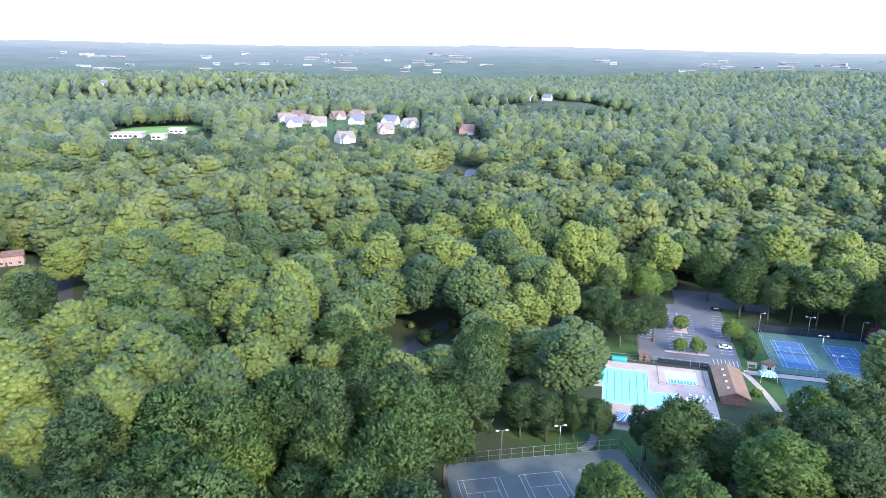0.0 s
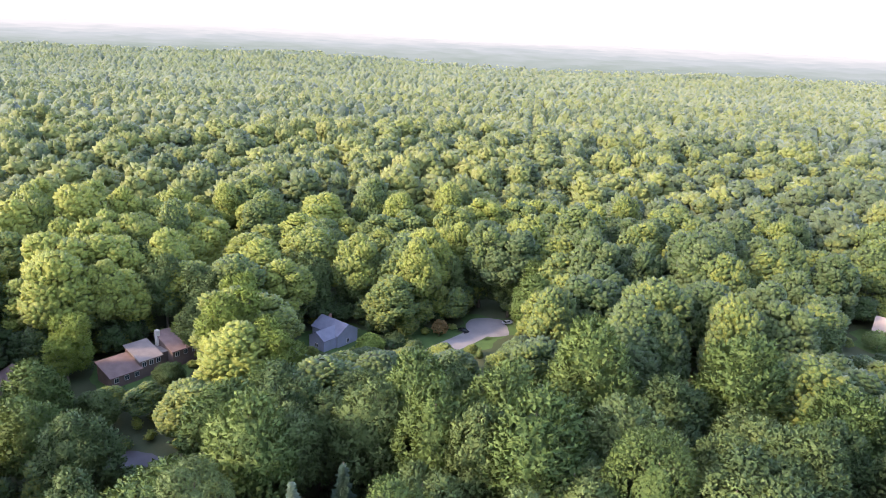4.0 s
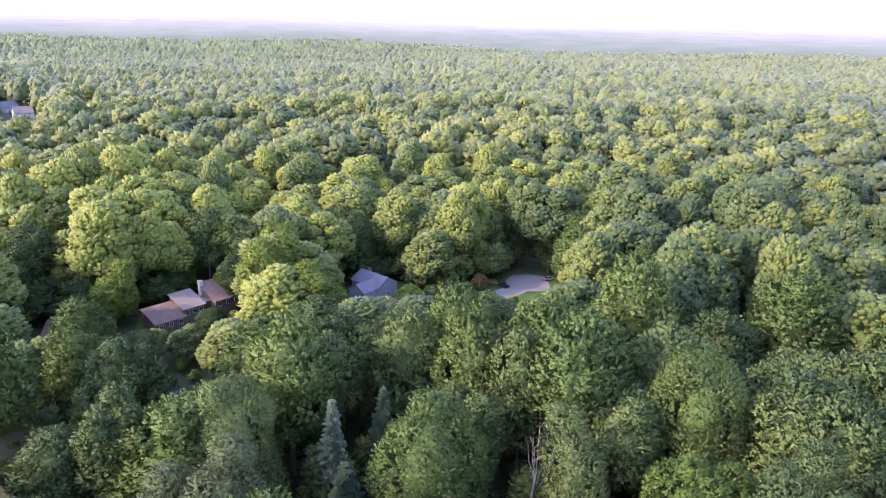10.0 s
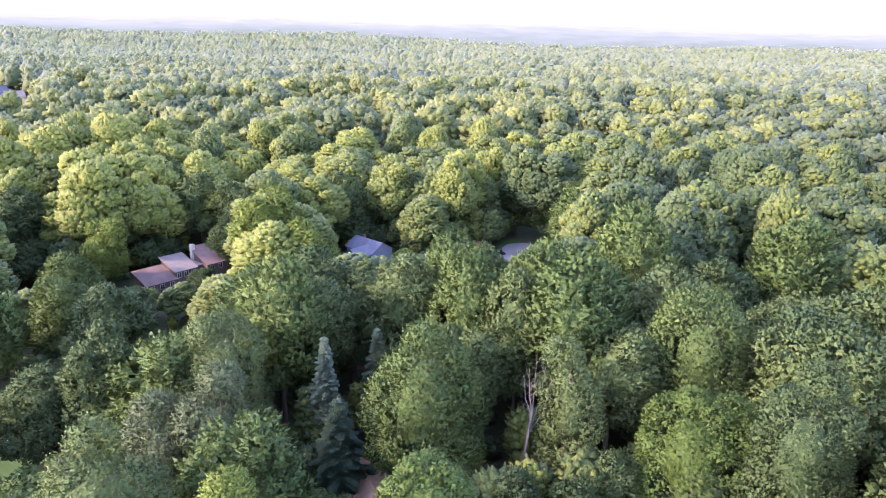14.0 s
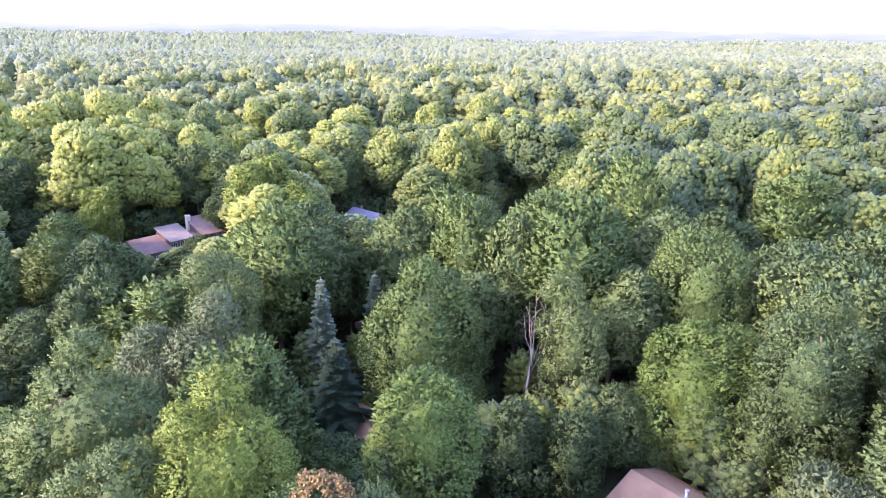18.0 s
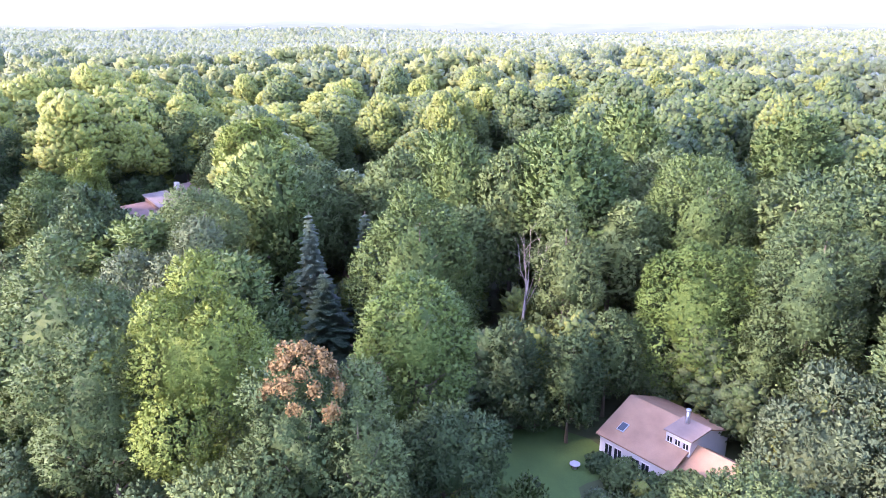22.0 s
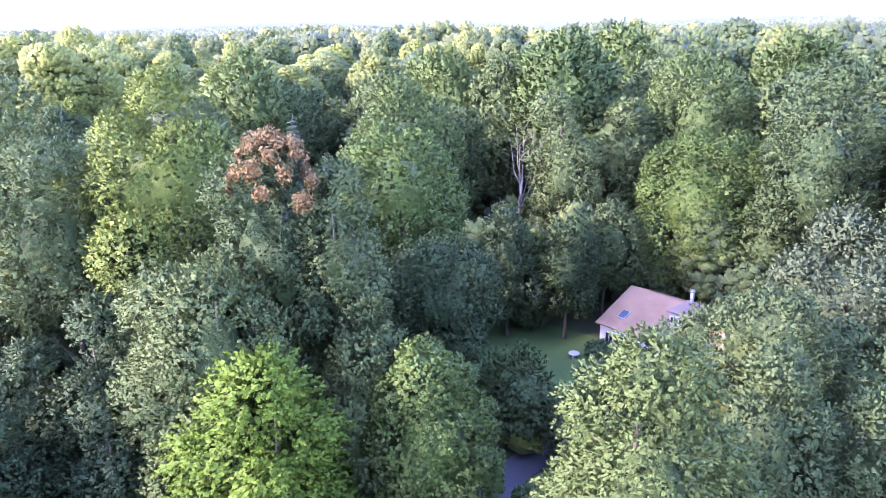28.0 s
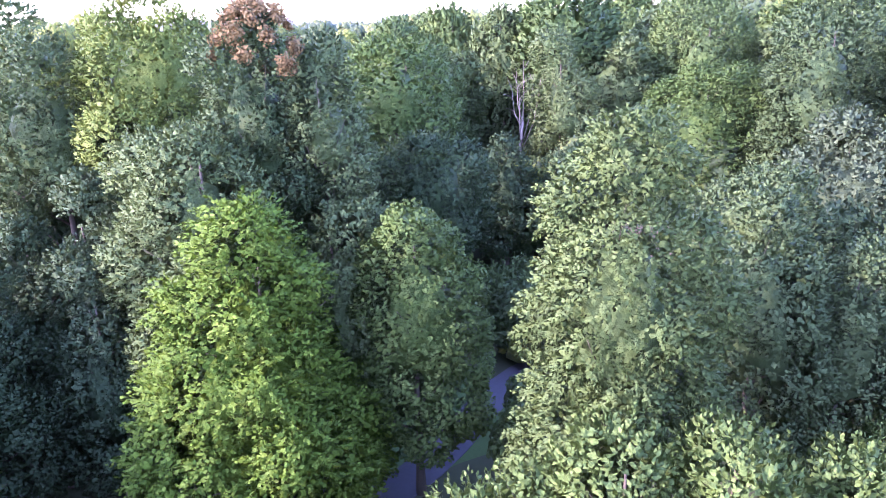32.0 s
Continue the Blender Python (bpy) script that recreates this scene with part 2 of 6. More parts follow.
OLD_ASPHALT = material("pale_worn_asphalt", (0.20, 0.185, 0.18), 0.9, scale=0.4, bump=0.2)
PAINT = material("white_line_paint", (0.52, 0.52, 0.51), 0.7, scale=3, bump=0.05, spread=0.08)


# ---- foliage ----
NORMALS = []  # the soft normals of the leaves made last


def leaves(rng, lobes, count, size, lift=0.25, wild=0.55, long=1.35, droop=0.0, shell=0.0, flat=1.0, sides=4, wide=0.5):
    """Leaf sprays over the outer side of a bunch of round lobes: verts and faces. lobes: rows of x, y, z, radius."""
    lobes = np.asarray(lobes, float)
    w = lobes[:, 3] ** 2
    pick = rng.choice(len(lobes), size=int(count), p=w / w.sum())
    d = rng.normal(size=(len(pick), 3))
    d /= np.linalg.norm(d, axis=1)[:, None]
    c, r = lobes[pick, :3], lobes[pick, 3]
    heart = np.array([0, 0, lobes[:, 2].mean()])
    out = (c - heart) * np.array([1, 1, 0.6]) + np.array([0, 0, 0.5])
    out /= np.linalg.norm(out, axis=1)[:, None] + 1e-9
    dot = (d * out).sum(1)
    d = np.where((dot < -0.05)[:, None], d - 2 * dot[:, None] * out, d)
    rr = r * (1.0 + rng.uniform(-0.16, 0.10, len(pick)) - shell * rng.random(len(pick)))
    p = c + d * rr[:, None] * np.array([1, 1, flat])
    m = len(p)
    nrm = d + rng.normal(size=(m, 3)) * wild + np.array([0, 0, lift])
    nrm /= np.linalg.norm(nrm, axis=1)[:, None]
    nrm = np.where(((nrm * d).sum(1) < 0)[:, None], -nrm, nrm)
    t = rng.normal(size=(m, 3)) + np.array([0, 0, -droop])
    t -= nrm * (t * nrm).sum(1)[:, None]
    t /= np.linalg.norm(t, axis=1)[:, None] + 1e-9
    s = np.cross(nrm, t)
    a = size * rng.uniform(0.65, 1.35, m)[:, None]
    bend = nrm * a * rng.uniform(-0.25, 0.25, (m, 1))
    if sides == 3:
        v = np.stack([p - t * a * 0.45 * long + bend, p - s * a * 0.62 + t * a * 0.4, p + s * a * 0.62 + t * a * 0.4], 1)
    else:
        v = np.stack([p - t * a * 0.5 * long, p - s * a * wide + bend, p + t * a * 0.5 * long, p + s * a * wide + bend], 1)
    soft = d * 0.65 + nrm * 0.5 + out * 0.3
    NORMALS.append(np.repeat(soft / np.linalg.norm(soft, axis=1)[:, None], sides, axis=0))
    return v.reshape(-1, 3), np.arange(m * sides, dtype=np.int32).reshape(m, sides)


def _ico(levels, upper=False):
    bm = bmesh.new()
    bmesh.ops.create_icosphere(bm, subdivisions=levels, radius=1.0)
    if upper:
        bmesh.ops.delete(bm, geom=[v for v in bm.verts if v.co.z < -0.46], context="VERTS")
    bm.verts.index_update()
    v = np.array([x.co[:] for x in bm.verts])
    f = np.array([[x.index for x in y.verts] for y in bm.faces], np.int32)
    bm.free()
    return v, f


ICO1, ICO2 = _ico(1, True), _ico(2, True)


def crown_form(rng, radius, low, high, narrow=0.85, bulge=0.16, square=2.4, waist=0.45):
    """The outside of a crown, as a function from directions to points: a broad dome with bulges and hollows."""
    mid = low + (high - low) * waist
    dirs = rng.normal(size=(22, 3))
    dirs[:, 2] = np.abs(dirs[:, 2]) - 0.2
    dirs /= np.linalg.norm(dirs, axis=1)[:, None]
    amp = rng.uniform(-1, 1, 22) * bulge
    amp[9:] *= 0.7
    sharp = np.where(np.arange(22) < 9, 5, 22)

    def form(d):
        d = np.asarray(d, float)
        h = np.hypot(d[:, 0], d[:, 1])
        s = 1 / (h ** square + np.abs(d[:, 2]) ** square) ** (1 / square)
        p = d * s[:, None]
        k = 1 + (np.clip(d @ dirs.T, 0, 1) ** sharp * amp).sum(1)
        up = np.clip(p[:, 2], 0, 1)
        xy = p[:, :2] * radius * (k * (1 - (1 - narrow) * up))[:, None]
        z = mid + np.where(p[:, 2] > 0, p[:, 2] * (high - mid) * (1 + (k - 1) * 0.6), p[:, 2] * (mid - low))
        return np.column_stack([xy, z])

    probe = rng.normal(size=(1500, 3))
    probe[:, 2] = np.abs(probe[:, 2])
    got = form(probe / np.linalg.norm(probe, axis=1)[:, None])
    tall, wide = (high - mid) / (got[:, 2].max() - mid), radius / np.quantile(np.hypot(got[:, 0], got[:, 1]), 0.86)

    def fitted(d):
        p = form(d)
        p[:, :2] *= wide
        p[:, 2] = np.where(p[:, 2] > mid, mid + (p[:, 2] - mid) * tall, p[:, 2])
        return p

    return fitted


def bunches(rng, form, n, low_u=-0.7, full=1.25, uneven=0.05):
    """Rounded bunches of leaves spread evenly all over a crown."""
    d = rng.normal(size=(n * 14, 3))
    d /= np.linalg.norm(d, axis=1)[:, None]
    d = d[d[:, 2] > low_u]
    p = form(d)
    gap = np.full(len(p), 1e9)
    pick = [0]
    for _ in range(n - 1):
        gap = np.minimum(gap, ((p - p[pick[-1]]) ** 2).sum(1))
        pick.append(int(gap.argmax()))
    p = p[pick]
    r = math.sqrt(float(np.median(np.sort(((p[:, None] - p[None]) ** 2).sum(2), axis=1)[:, 1]))) * 0.58 * full * rng.uniform(0.75, 1.3, n)
    mid = p.mean(0)
    far = np.maximum(np.linalg.norm(p - mid, axis=1), 0.5)
    p = mid + (p - mid) * (1 - r / far * 0.6 + rng.uniform(-uneven, uneven * 0.6, n))[:, None]
    return np.column_stack([p, r])


def lobed(rng, form, n, gap, low_u=-0.6, full=1.2, uneven=0.13, tries=90):
    """Where tufts stand on a crown of n rounded lobes, about gap apart: places, outward directions, and the lobes."""
    lobes = bunches(rng, form, n, low_u, full, uneven)
    c, r = lobes[:, :3], lobes[:, 3]
    tries = max(tries, int(16 * float(np.median(r)) ** 2 / gap ** 2 * 2.5))
    d = rng.normal(size=(n, tries, 3))
    d /= np.linalg.norm(d, axis=2)[:, :, None]
    p = (c[:, None] + d * r[:, None, None]).reshape(-1, 3)
    d = d.reshape(-1, 3)
    heart = np.array([0, 0, c[:, 2].mean()])
    out = p - heart
    keep = (d * out).sum(1) > -0.15 * np.linalg.norm(out, axis=1)
    p, d = p[keep], d[keep]
    deep = np.zeros(len(p), bool)
    for k in range(n):
        deep |= ((p - c[k]) ** 2).sum(1) < (0.96 * r[k]) ** 2
    p, d = p[~deep], d[~deep]
    cell = np.floor(p / gap).astype(np.int64)
    _, first = np.unique(cell[:, 0] * 1000003 + cell[:, 1] * 1009 + cell[:, 2], return_index=True)
    return p[first], d[first], lobes


def tuft_cones(rng, p, d, tall, spread, up=0.6, sides=5, squash=1.0):
    """The leafy body of each tuft, pointed and uneven: verts and triangles."""
    k = len(p)
    axis = d * np.array([1, 1, squash]) + np.array([0, 0, up]) + rng.normal(size=(k, 3)) * 0.18
    axis /= np.linalg.norm(axis, axis=1)[:, None]
    one = np.cross(axis, rng.normal(size=(k, 3)))
    one /= np.linalg.norm(one, axis=1)[:, None] + 1e-9
    two = np.cross(axis, one)
    big = rng.uniform(0.75, 1.3, (k, 1))
    a = np.arange(sides) * math.tau / sides
    side = one[:, None] * np.cos(a)[None, :, None] + two[:, None] * np.sin(a)[None, :, None]
    base = (p - axis * tall * 0.38 * big)[:, None] + side * (spread * big)[:, None] * rng.uniform(0.75, 1.25, (k, sides, 1)) + axis[:, None] * (tall * rng.uniform(-0.15, 0.2, (k, sides, 1)))
    v = np.concatenate([base, (p + axis * tall * 0.62 * big)[:, None]], 1)
    soft = np.concatenate([side * 0.75 + d[:, None] * 0.35, (axis * 0.8 + d * 0.4)[:, None]], 1)
    NORMALS.append((soft / np.linalg.norm(soft, axis=2)[:, :, None]).reshape(-1, 3))
    i = np.arange(sides)
    f = np.stack([i, (i + 1) % sides, np.full(sides, sides)], 1)
    return v.reshape(-1, 3), (f[None] + (np.arange(k) * (sides + 1))[:, None, None]).reshape(-1, 3).astype(np.int32)


def tuft_leaves(rng, p, d, per, size, tall, spread, up=0.6, sides=4, long=1.5, wide=0.5, level=0.0, squash=1.0):
    """Tufts of pointed leaf sprays that stand out of a crown: verts and faces. up: how far they turn to the sky; level: how flat the sprays lie."""
    k = len(p)
    axis = d * np.array([1, 1, squash]) + np.array([0, 0, up]) + rng.normal(size=(k, 3)) * 0.22
    axis /= np.linalg.norm(axis, axis=1)[:, None]
    one = np.cross(axis, rng.normal(size=(k, 3)))
    one /= np.linalg.norm(one, axis=1)[:, None] + 1e-9
    two = np.cross(axis, one)
    m = k * per
    axis, one, two, o, dd = (np.repeat(q, per, axis=0) for q in (axis, one, two, p, d))
    big = np.repeat(rng.uniform(0.7, 1.35, k), per)[:, None]
    u = ((np.tile(np.arange(per), k) + rng.random(m)) / per)[:, None]
    a = rng.uniform(0, math.tau, (m, 1))
    side = one * np.cos(a) + two * np.sin(a)
    place = o + axis * ((u - 0.4) * tall * big) + side * (spread * big * (1.05 - 0.85 * u) * rng.uniform(0.6, 1.1, (m, 1)))
    t = axis * (0.35 + 0.6 * u) + side * (0.9 - 0.6 * u) + rng.normal(size=(m, 3)) * 0.3
    t /= np.linalg.norm(t, axis=1)[:, None]
    nrm = side * 0.7 + axis * 0.5 + dd * 0.3 + np.array([0, 0, 0.2 + level]) + rng.normal(size=(m, 3)) * 0.3
    nrm -= t * (nrm * t).sum(1)[:, None]
    nrm /= np.linalg.norm(nrm, axis=1)[:, None] + 1e-9
    s = np.cross(nrm, t)
    a = size * rng.uniform(0.7, 1.3, (m, 1))
    if sides == 3:
        v = np.stack([place - t * a * 0.4 + s * a * wide, place - t * a * 0.4 - s * a * wide, place + t * a * 0.6 * long], 1)
    else:
        sag = nrm * a * rng.uniform(-0.2, 0.1, (m, 1))
        v = np.stack([place - t * a * 0.5 * long, place - s * a * wide + sag, place + t * a * 0.5 * long, place + s * a * wide + sag], 1)
    soft = side * (0.55 - 0.3 * u) + nrm * 0.2 + dd * 0.5 + axis * 0.35
    NORMALS.append(np.repeat(soft / np.linalg.norm(soft, axis=1)[:, None], sides, axis=0))
    return v.reshape(-1, 3), np.arange(m * sides, dtype=np.int32).reshape(m, sides)


def cores(rng, lobes, ball, shrink=0.84, rough=0.07):
    """The leafy inside of each lobe: verts and triangles."""
    v, f = ball
    n, m = len(lobes), len(v)
    a = rng.uniform(0, math.tau, n)
    c, s = np.cos(a)[:, None], np.sin(a)[:, None]
    d = np.stack([v[:, 0] * c - v[:, 1] * s, v[:, 0] * s + v[:, 1] * c, np.broadcast_to(v[:, 2], (n, m))], 2)
    r = lobes[:, 3, None] * (shrink + rng.normal(size=(n, m)) * rough)
    NORMALS.append(d.reshape(-1, 3))
    return (lobes[:, None, :3] + d * r[:, :, None]).reshape(-1, 3), (f[None] + (np.arange(n) * m)[:, None, None]).reshape(-1, 3)


def inner(rng, form, ball, shrink=0.88, rough=0.04):
    """The shaded inner mass of a crown: verts and triangles."""
    v, f = ball
    p = form(v)
    mid = p.mean(0)
    o = (p - mid) * np.array([1, 1, 0.7])
    NORMALS.append(o / np.linalg.norm(o, axis=1)[:, None])
    return mid + (p - mid) * (shrink * (1 + rng.normal(size=(len(v), 1)) * rough)), f


def trunk_of(rng, height, girth, limbs=5, reach=3.0, start=0.45, sides=7, apart=None):
    """A tapered, slightly bent trunk with limbs; the limbs go into the list apart, if there is one."""
    bm = bmesh.new()
    bend = rng.uniform(-0.03, 0.03, 2) * height
    n = 6
    pts = [(bend[0] * (k / n) ** 2, bend[1] * (k / n) ** 2, height * k / n - 0.3 * (k == 0)) for k in range(n + 1)]
    tube(bm, pts, [girth * (1.35 if k == 0 else 1 - 0.8 * k / n) for k in range(n + 1)], sides)
    for k in range(limbs):
        h = start + (0.95 - start) * (k + 0.5) / limbs
        a = k * 2.4 + rng.uniform(-0.4, 0.4)
        o = Vector((bend[0] * h * h, bend[1] * h * h, height * h))
        e = o + Vector((math.cos(a) * reach * (1.1 - 0.5 * h), math.sin(a) * reach * (1.1 - 0.5 * h), height * 0.13))
        m = o.lerp(e, 0.5) - Vector((0, 0, height * 0.012))
        g = girth * 0.5 * (1.1 - h)
        if apart is None:
            tube(bm, [o, m, e], [g, g * 0.7, g * 0.25], 5)
        else:
            apart.append(tube(bmesh.new(), [o, m, e], [g, g * 0.7, g * 0.25], 6))
    return bm


# ---- ground: one sheet to the horizon ----
def ground_sheet():
    radii = np.concatenate([[0.02], np.arange(8, 200, 8), np.geomspace(200, 4930, 150)])
    seg = 320
    a = np.linspace(0, math.tau, seg, endpoint=False)
    x, y = np.outer(radii, np.cos(a)), np.outer(radii, np.sin(a))
    v = np.stack([x, y, land(x, y)], 2).reshape(-1, 3)
    i, j = np.meshgrid(np.arange(len(radii) - 1), np.arange(seg), indexing="ij")
    k = (j + 1) % seg
    q = np.stack([i * seg + j, (i + 1) * seg + j, (i + 1) * seg + k, i * seg + k], 2).reshape(-1, 4)
    me = mesh_of("ground", v, q, np.zeros((0, 3)), FLOOR)
    tagged(new("ground", me), "dark leaf-littered forest floor reaching the horizon", "ground", kind="structure")


ground_sheet()


def strip(name, pts, width, mat, label, category, lift=0.05, kind="structure"):
    """A road or path along a line of points, laid on the land."""
    bm = bmesh.new()
    fine = []
    for (x0, y0), (x1, y1) in zip(pts, pts[1:]):
        n = max(1, int(math.hypot(x1 - x0, y1 - y0) / 3))
        fine += [(x0 + (x1 - x0) * k / n, y0 + (y1 - y0) * k / n) for k in range(n)]
    fine.append(pts[-1])
    for _ in range(3):
        fine = [fine[0]] + [((a[0] + 2 * b[0] + c[0]) / 4, (a[1] + 2 * b[1] + c[1]) / 4)
                            for a, b, c in zip(fine, fine[1:], fine[2:])] + [fine[-1]]
    last = None
    for k, (x, y) in enumerate(fine):
        a, b = fine[max(k - 1, 0)], fine[min(k + 1, len(fine) - 1)]
        t = Vector((b[0] - a[0], b[1] - a[1])).normalized()
        o = Vector((-t.y, t.x)) * width / 2
        row = []
        for s in (1, -1):
            px, py = x + o.x * s, y + o.y * s
            z = float(land(px, py))
            row += [bm.verts.new((px, py, z + lift)), bm.verts.new((px, py, z - 0.2))]
        if last:
            bm.faces.new((last[0], last[2], row[2], row[0]))
            bm.faces.new((last[1], last[0], row[0], row[1]))
            bm.faces.new((last[2], last[3], row[3], row[2]))
        last = row
    bmesh.ops.recalc_face_normals(bm, faces=bm.faces)
    return solid(name, bm, mat, label, category, kind)


def patch(name, cx, cy, rx, ry, turn, mat, label, category, lift=0.03, seed=1, ragged=0.12):
    """A lawn or yard of uneven outline, laid on the land."""
    rng = np.random.default_rng(seed)
    ph = rng.uniform(0, 6.28, 4)
    bm = bmesh.new()
    seg, rings = 36, 6
    c = bm.verts.new((cx, cy, float(land(cx, cy)) + lift))
    prev = None
    tr = radians(turn)
    for r in range(1, rings + 1):
        row = []
        for s in range(seg):
            a = s * math.tau / seg
            k = r / rings * (1 + ragged * (math.sin(3 * a + ph[0]) + 0.6 * math.sin(5 * a + ph[1]) + 0.4 * math.sin(9 * a + ph[2])))
            sq = 1 / max(abs(math.cos(a)), abs(math.sin(a))) ** 0.4
            u, w = math.cos(a) * rx * k * sq, math.sin(a) * ry * k * sq
            x, y = cx + u * math.cos(tr) - w * math.sin(tr), cy + u * math.sin(tr) + w * math.cos(tr)
            row.append(bm.verts.new((x, y, float(land(x, y)) + lift)))
        for s in range(seg):
            n = (s + 1) % seg
            if prev:
                bm.faces.new((prev[s], row[s], row[n], prev[n]))
            else:
                bm.faces.new((c, row[s], row[n]))
        prev = row
    return solid(name, bm, mat, label, category)


# the park lies askew: its own axes
PARK_TURN = -13.2
PARK = pose(60, 205, 0, 0, 0, PARK_TURN)
GREY_TURN = 10.5
GREY = pose(0.6, 160.5, 0, 0, 0, GREY_TURN)


def in_park(x, y):
    v = PARK @ Vector((x, y, 0))
    return v.x, v.y


def in_grey(x, y):
    v = GREY @ Vector((x, y, 0))
    return v.x, v.y


# ---- where no trees stand: rectangles of centre, half sizes and turn ----
GLADES = [
    (*in_park(6, 10), 31, 11, PARK_TURN), (*in_park(14, -14), 23, 14, PARK_TURN), (*in_park(21, 52), 20, 34, PARK_TURN), (*in_park(46, 96), 10, 7, PARK_TURN),
    (*in_park(67, 40), 23, 24, PARK_TURN), (*in_park(58, 6), 13, 14, PARK_TURN), (*in_park(42, 12), 8, 20, PARK_TURN),
    (*in_grey(24, -17), 29, 24, GREY_TURN), (*in_park(-6, 32), 12, 8, PARK_TURN),
    (2, 3, 13, 13, 0), (-50, -3, 5, 5, 0), (-36, 2, 10, 6, 0),
]
# open yards and roads; trees towards the camera capped to keep them in view
# x, y, half width, rise of the tree tops per metre towards the camera
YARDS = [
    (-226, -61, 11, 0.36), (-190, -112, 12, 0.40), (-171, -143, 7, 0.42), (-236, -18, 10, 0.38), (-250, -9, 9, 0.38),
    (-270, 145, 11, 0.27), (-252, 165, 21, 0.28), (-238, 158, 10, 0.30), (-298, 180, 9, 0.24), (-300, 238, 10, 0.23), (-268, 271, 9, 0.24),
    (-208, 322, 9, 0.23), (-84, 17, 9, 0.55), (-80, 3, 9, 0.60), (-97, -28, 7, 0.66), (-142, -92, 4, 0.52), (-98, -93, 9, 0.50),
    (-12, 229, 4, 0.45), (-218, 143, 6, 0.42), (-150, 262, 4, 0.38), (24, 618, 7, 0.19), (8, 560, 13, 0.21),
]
# the new estate, the far houses
ESTATE = ((-199, 892), (-196, 964), (-178, 839), (-166, 866), (-149, 846), (-139, 928), (-107, 872), (-120, 982), (-105, 748), (-105, 1009),
          (-66, 882), (-67, 807), (-42, 860), (29, 858))
FAR_HOUSES = ((-692, 1468), (-674, 1493), (-655, 1518), (-709, 1445), (-655, 1560), (-479, 1604), (-438, 1614), (-520, 1660), (-444, 1690),
              (148, 1260), (179, 1266), (243, 769), (-391, 699), (-410, 712), (-625, -545), (-590, -500), (-548, -470))
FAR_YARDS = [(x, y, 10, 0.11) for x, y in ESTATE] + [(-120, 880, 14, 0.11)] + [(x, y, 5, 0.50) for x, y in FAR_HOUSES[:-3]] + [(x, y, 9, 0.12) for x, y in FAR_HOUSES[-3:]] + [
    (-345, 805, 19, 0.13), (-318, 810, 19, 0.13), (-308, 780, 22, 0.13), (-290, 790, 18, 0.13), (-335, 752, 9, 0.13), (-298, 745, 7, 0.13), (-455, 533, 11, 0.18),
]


def room(x, y, r):
    """The greatest height of a tree with crown radius r here; 0: none."""
    for cx, cy, a, b, t in GLADES:
        c, s = math.cos(radians(t)), math.sin(radians(t))
        u, w = (x - cx) * c + (y - cy) * s, -(x - cx) * s + (y - cy) * c
        if abs(u) < a + r * 0.5 and abs(w) < b + r * 0.5:
            return 0.0
    top = 99.0
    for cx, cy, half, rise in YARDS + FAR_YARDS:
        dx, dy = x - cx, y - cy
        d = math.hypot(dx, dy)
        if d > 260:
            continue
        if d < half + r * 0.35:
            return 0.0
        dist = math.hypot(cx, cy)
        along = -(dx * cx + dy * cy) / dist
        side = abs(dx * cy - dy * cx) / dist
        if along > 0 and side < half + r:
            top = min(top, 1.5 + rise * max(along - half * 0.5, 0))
    # tree heights on the near side capped to keep pool and courts in view
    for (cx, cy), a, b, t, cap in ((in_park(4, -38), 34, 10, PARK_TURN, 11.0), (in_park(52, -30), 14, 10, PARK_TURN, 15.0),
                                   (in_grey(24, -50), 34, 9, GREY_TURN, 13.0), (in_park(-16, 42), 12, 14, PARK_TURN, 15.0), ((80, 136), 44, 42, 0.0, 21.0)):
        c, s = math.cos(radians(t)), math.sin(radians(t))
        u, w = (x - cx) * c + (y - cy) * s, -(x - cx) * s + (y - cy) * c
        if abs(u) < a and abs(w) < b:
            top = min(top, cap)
    return top


# ---- single trees ----
PLANTED = []
SHAPES = {}
LABELS = {
    "oak": ("oak_tree", "tall oak with a broad dark green crown"),
    "tulip": ("tulip_tree", "tall tulip tree with a domed fresh green crown"),
    "maple": ("maple_tree", "bright green maple with layered drooping sprays"),
    "bright": ("maple_tree", "broad tree with fresh bright green leaves"),
    "lime": ("locust_tree", "tall locust tree with light yellow-green leaves"),
    "olive": ("hickory_tree", "slender hickory with thin olive-green leaves"),
    "willow": ("willow_oak", "big willow oak with pale feathery olive leaves"),
    "silver": ("silver_maple", "silver maple with pale grey-green leaves"),
    "spray": ("young_maple", "young maple with upright pointed light green sprays"),
    "teal": ("holly_tree", "dense blue-green holly tree among taller trees"),
}


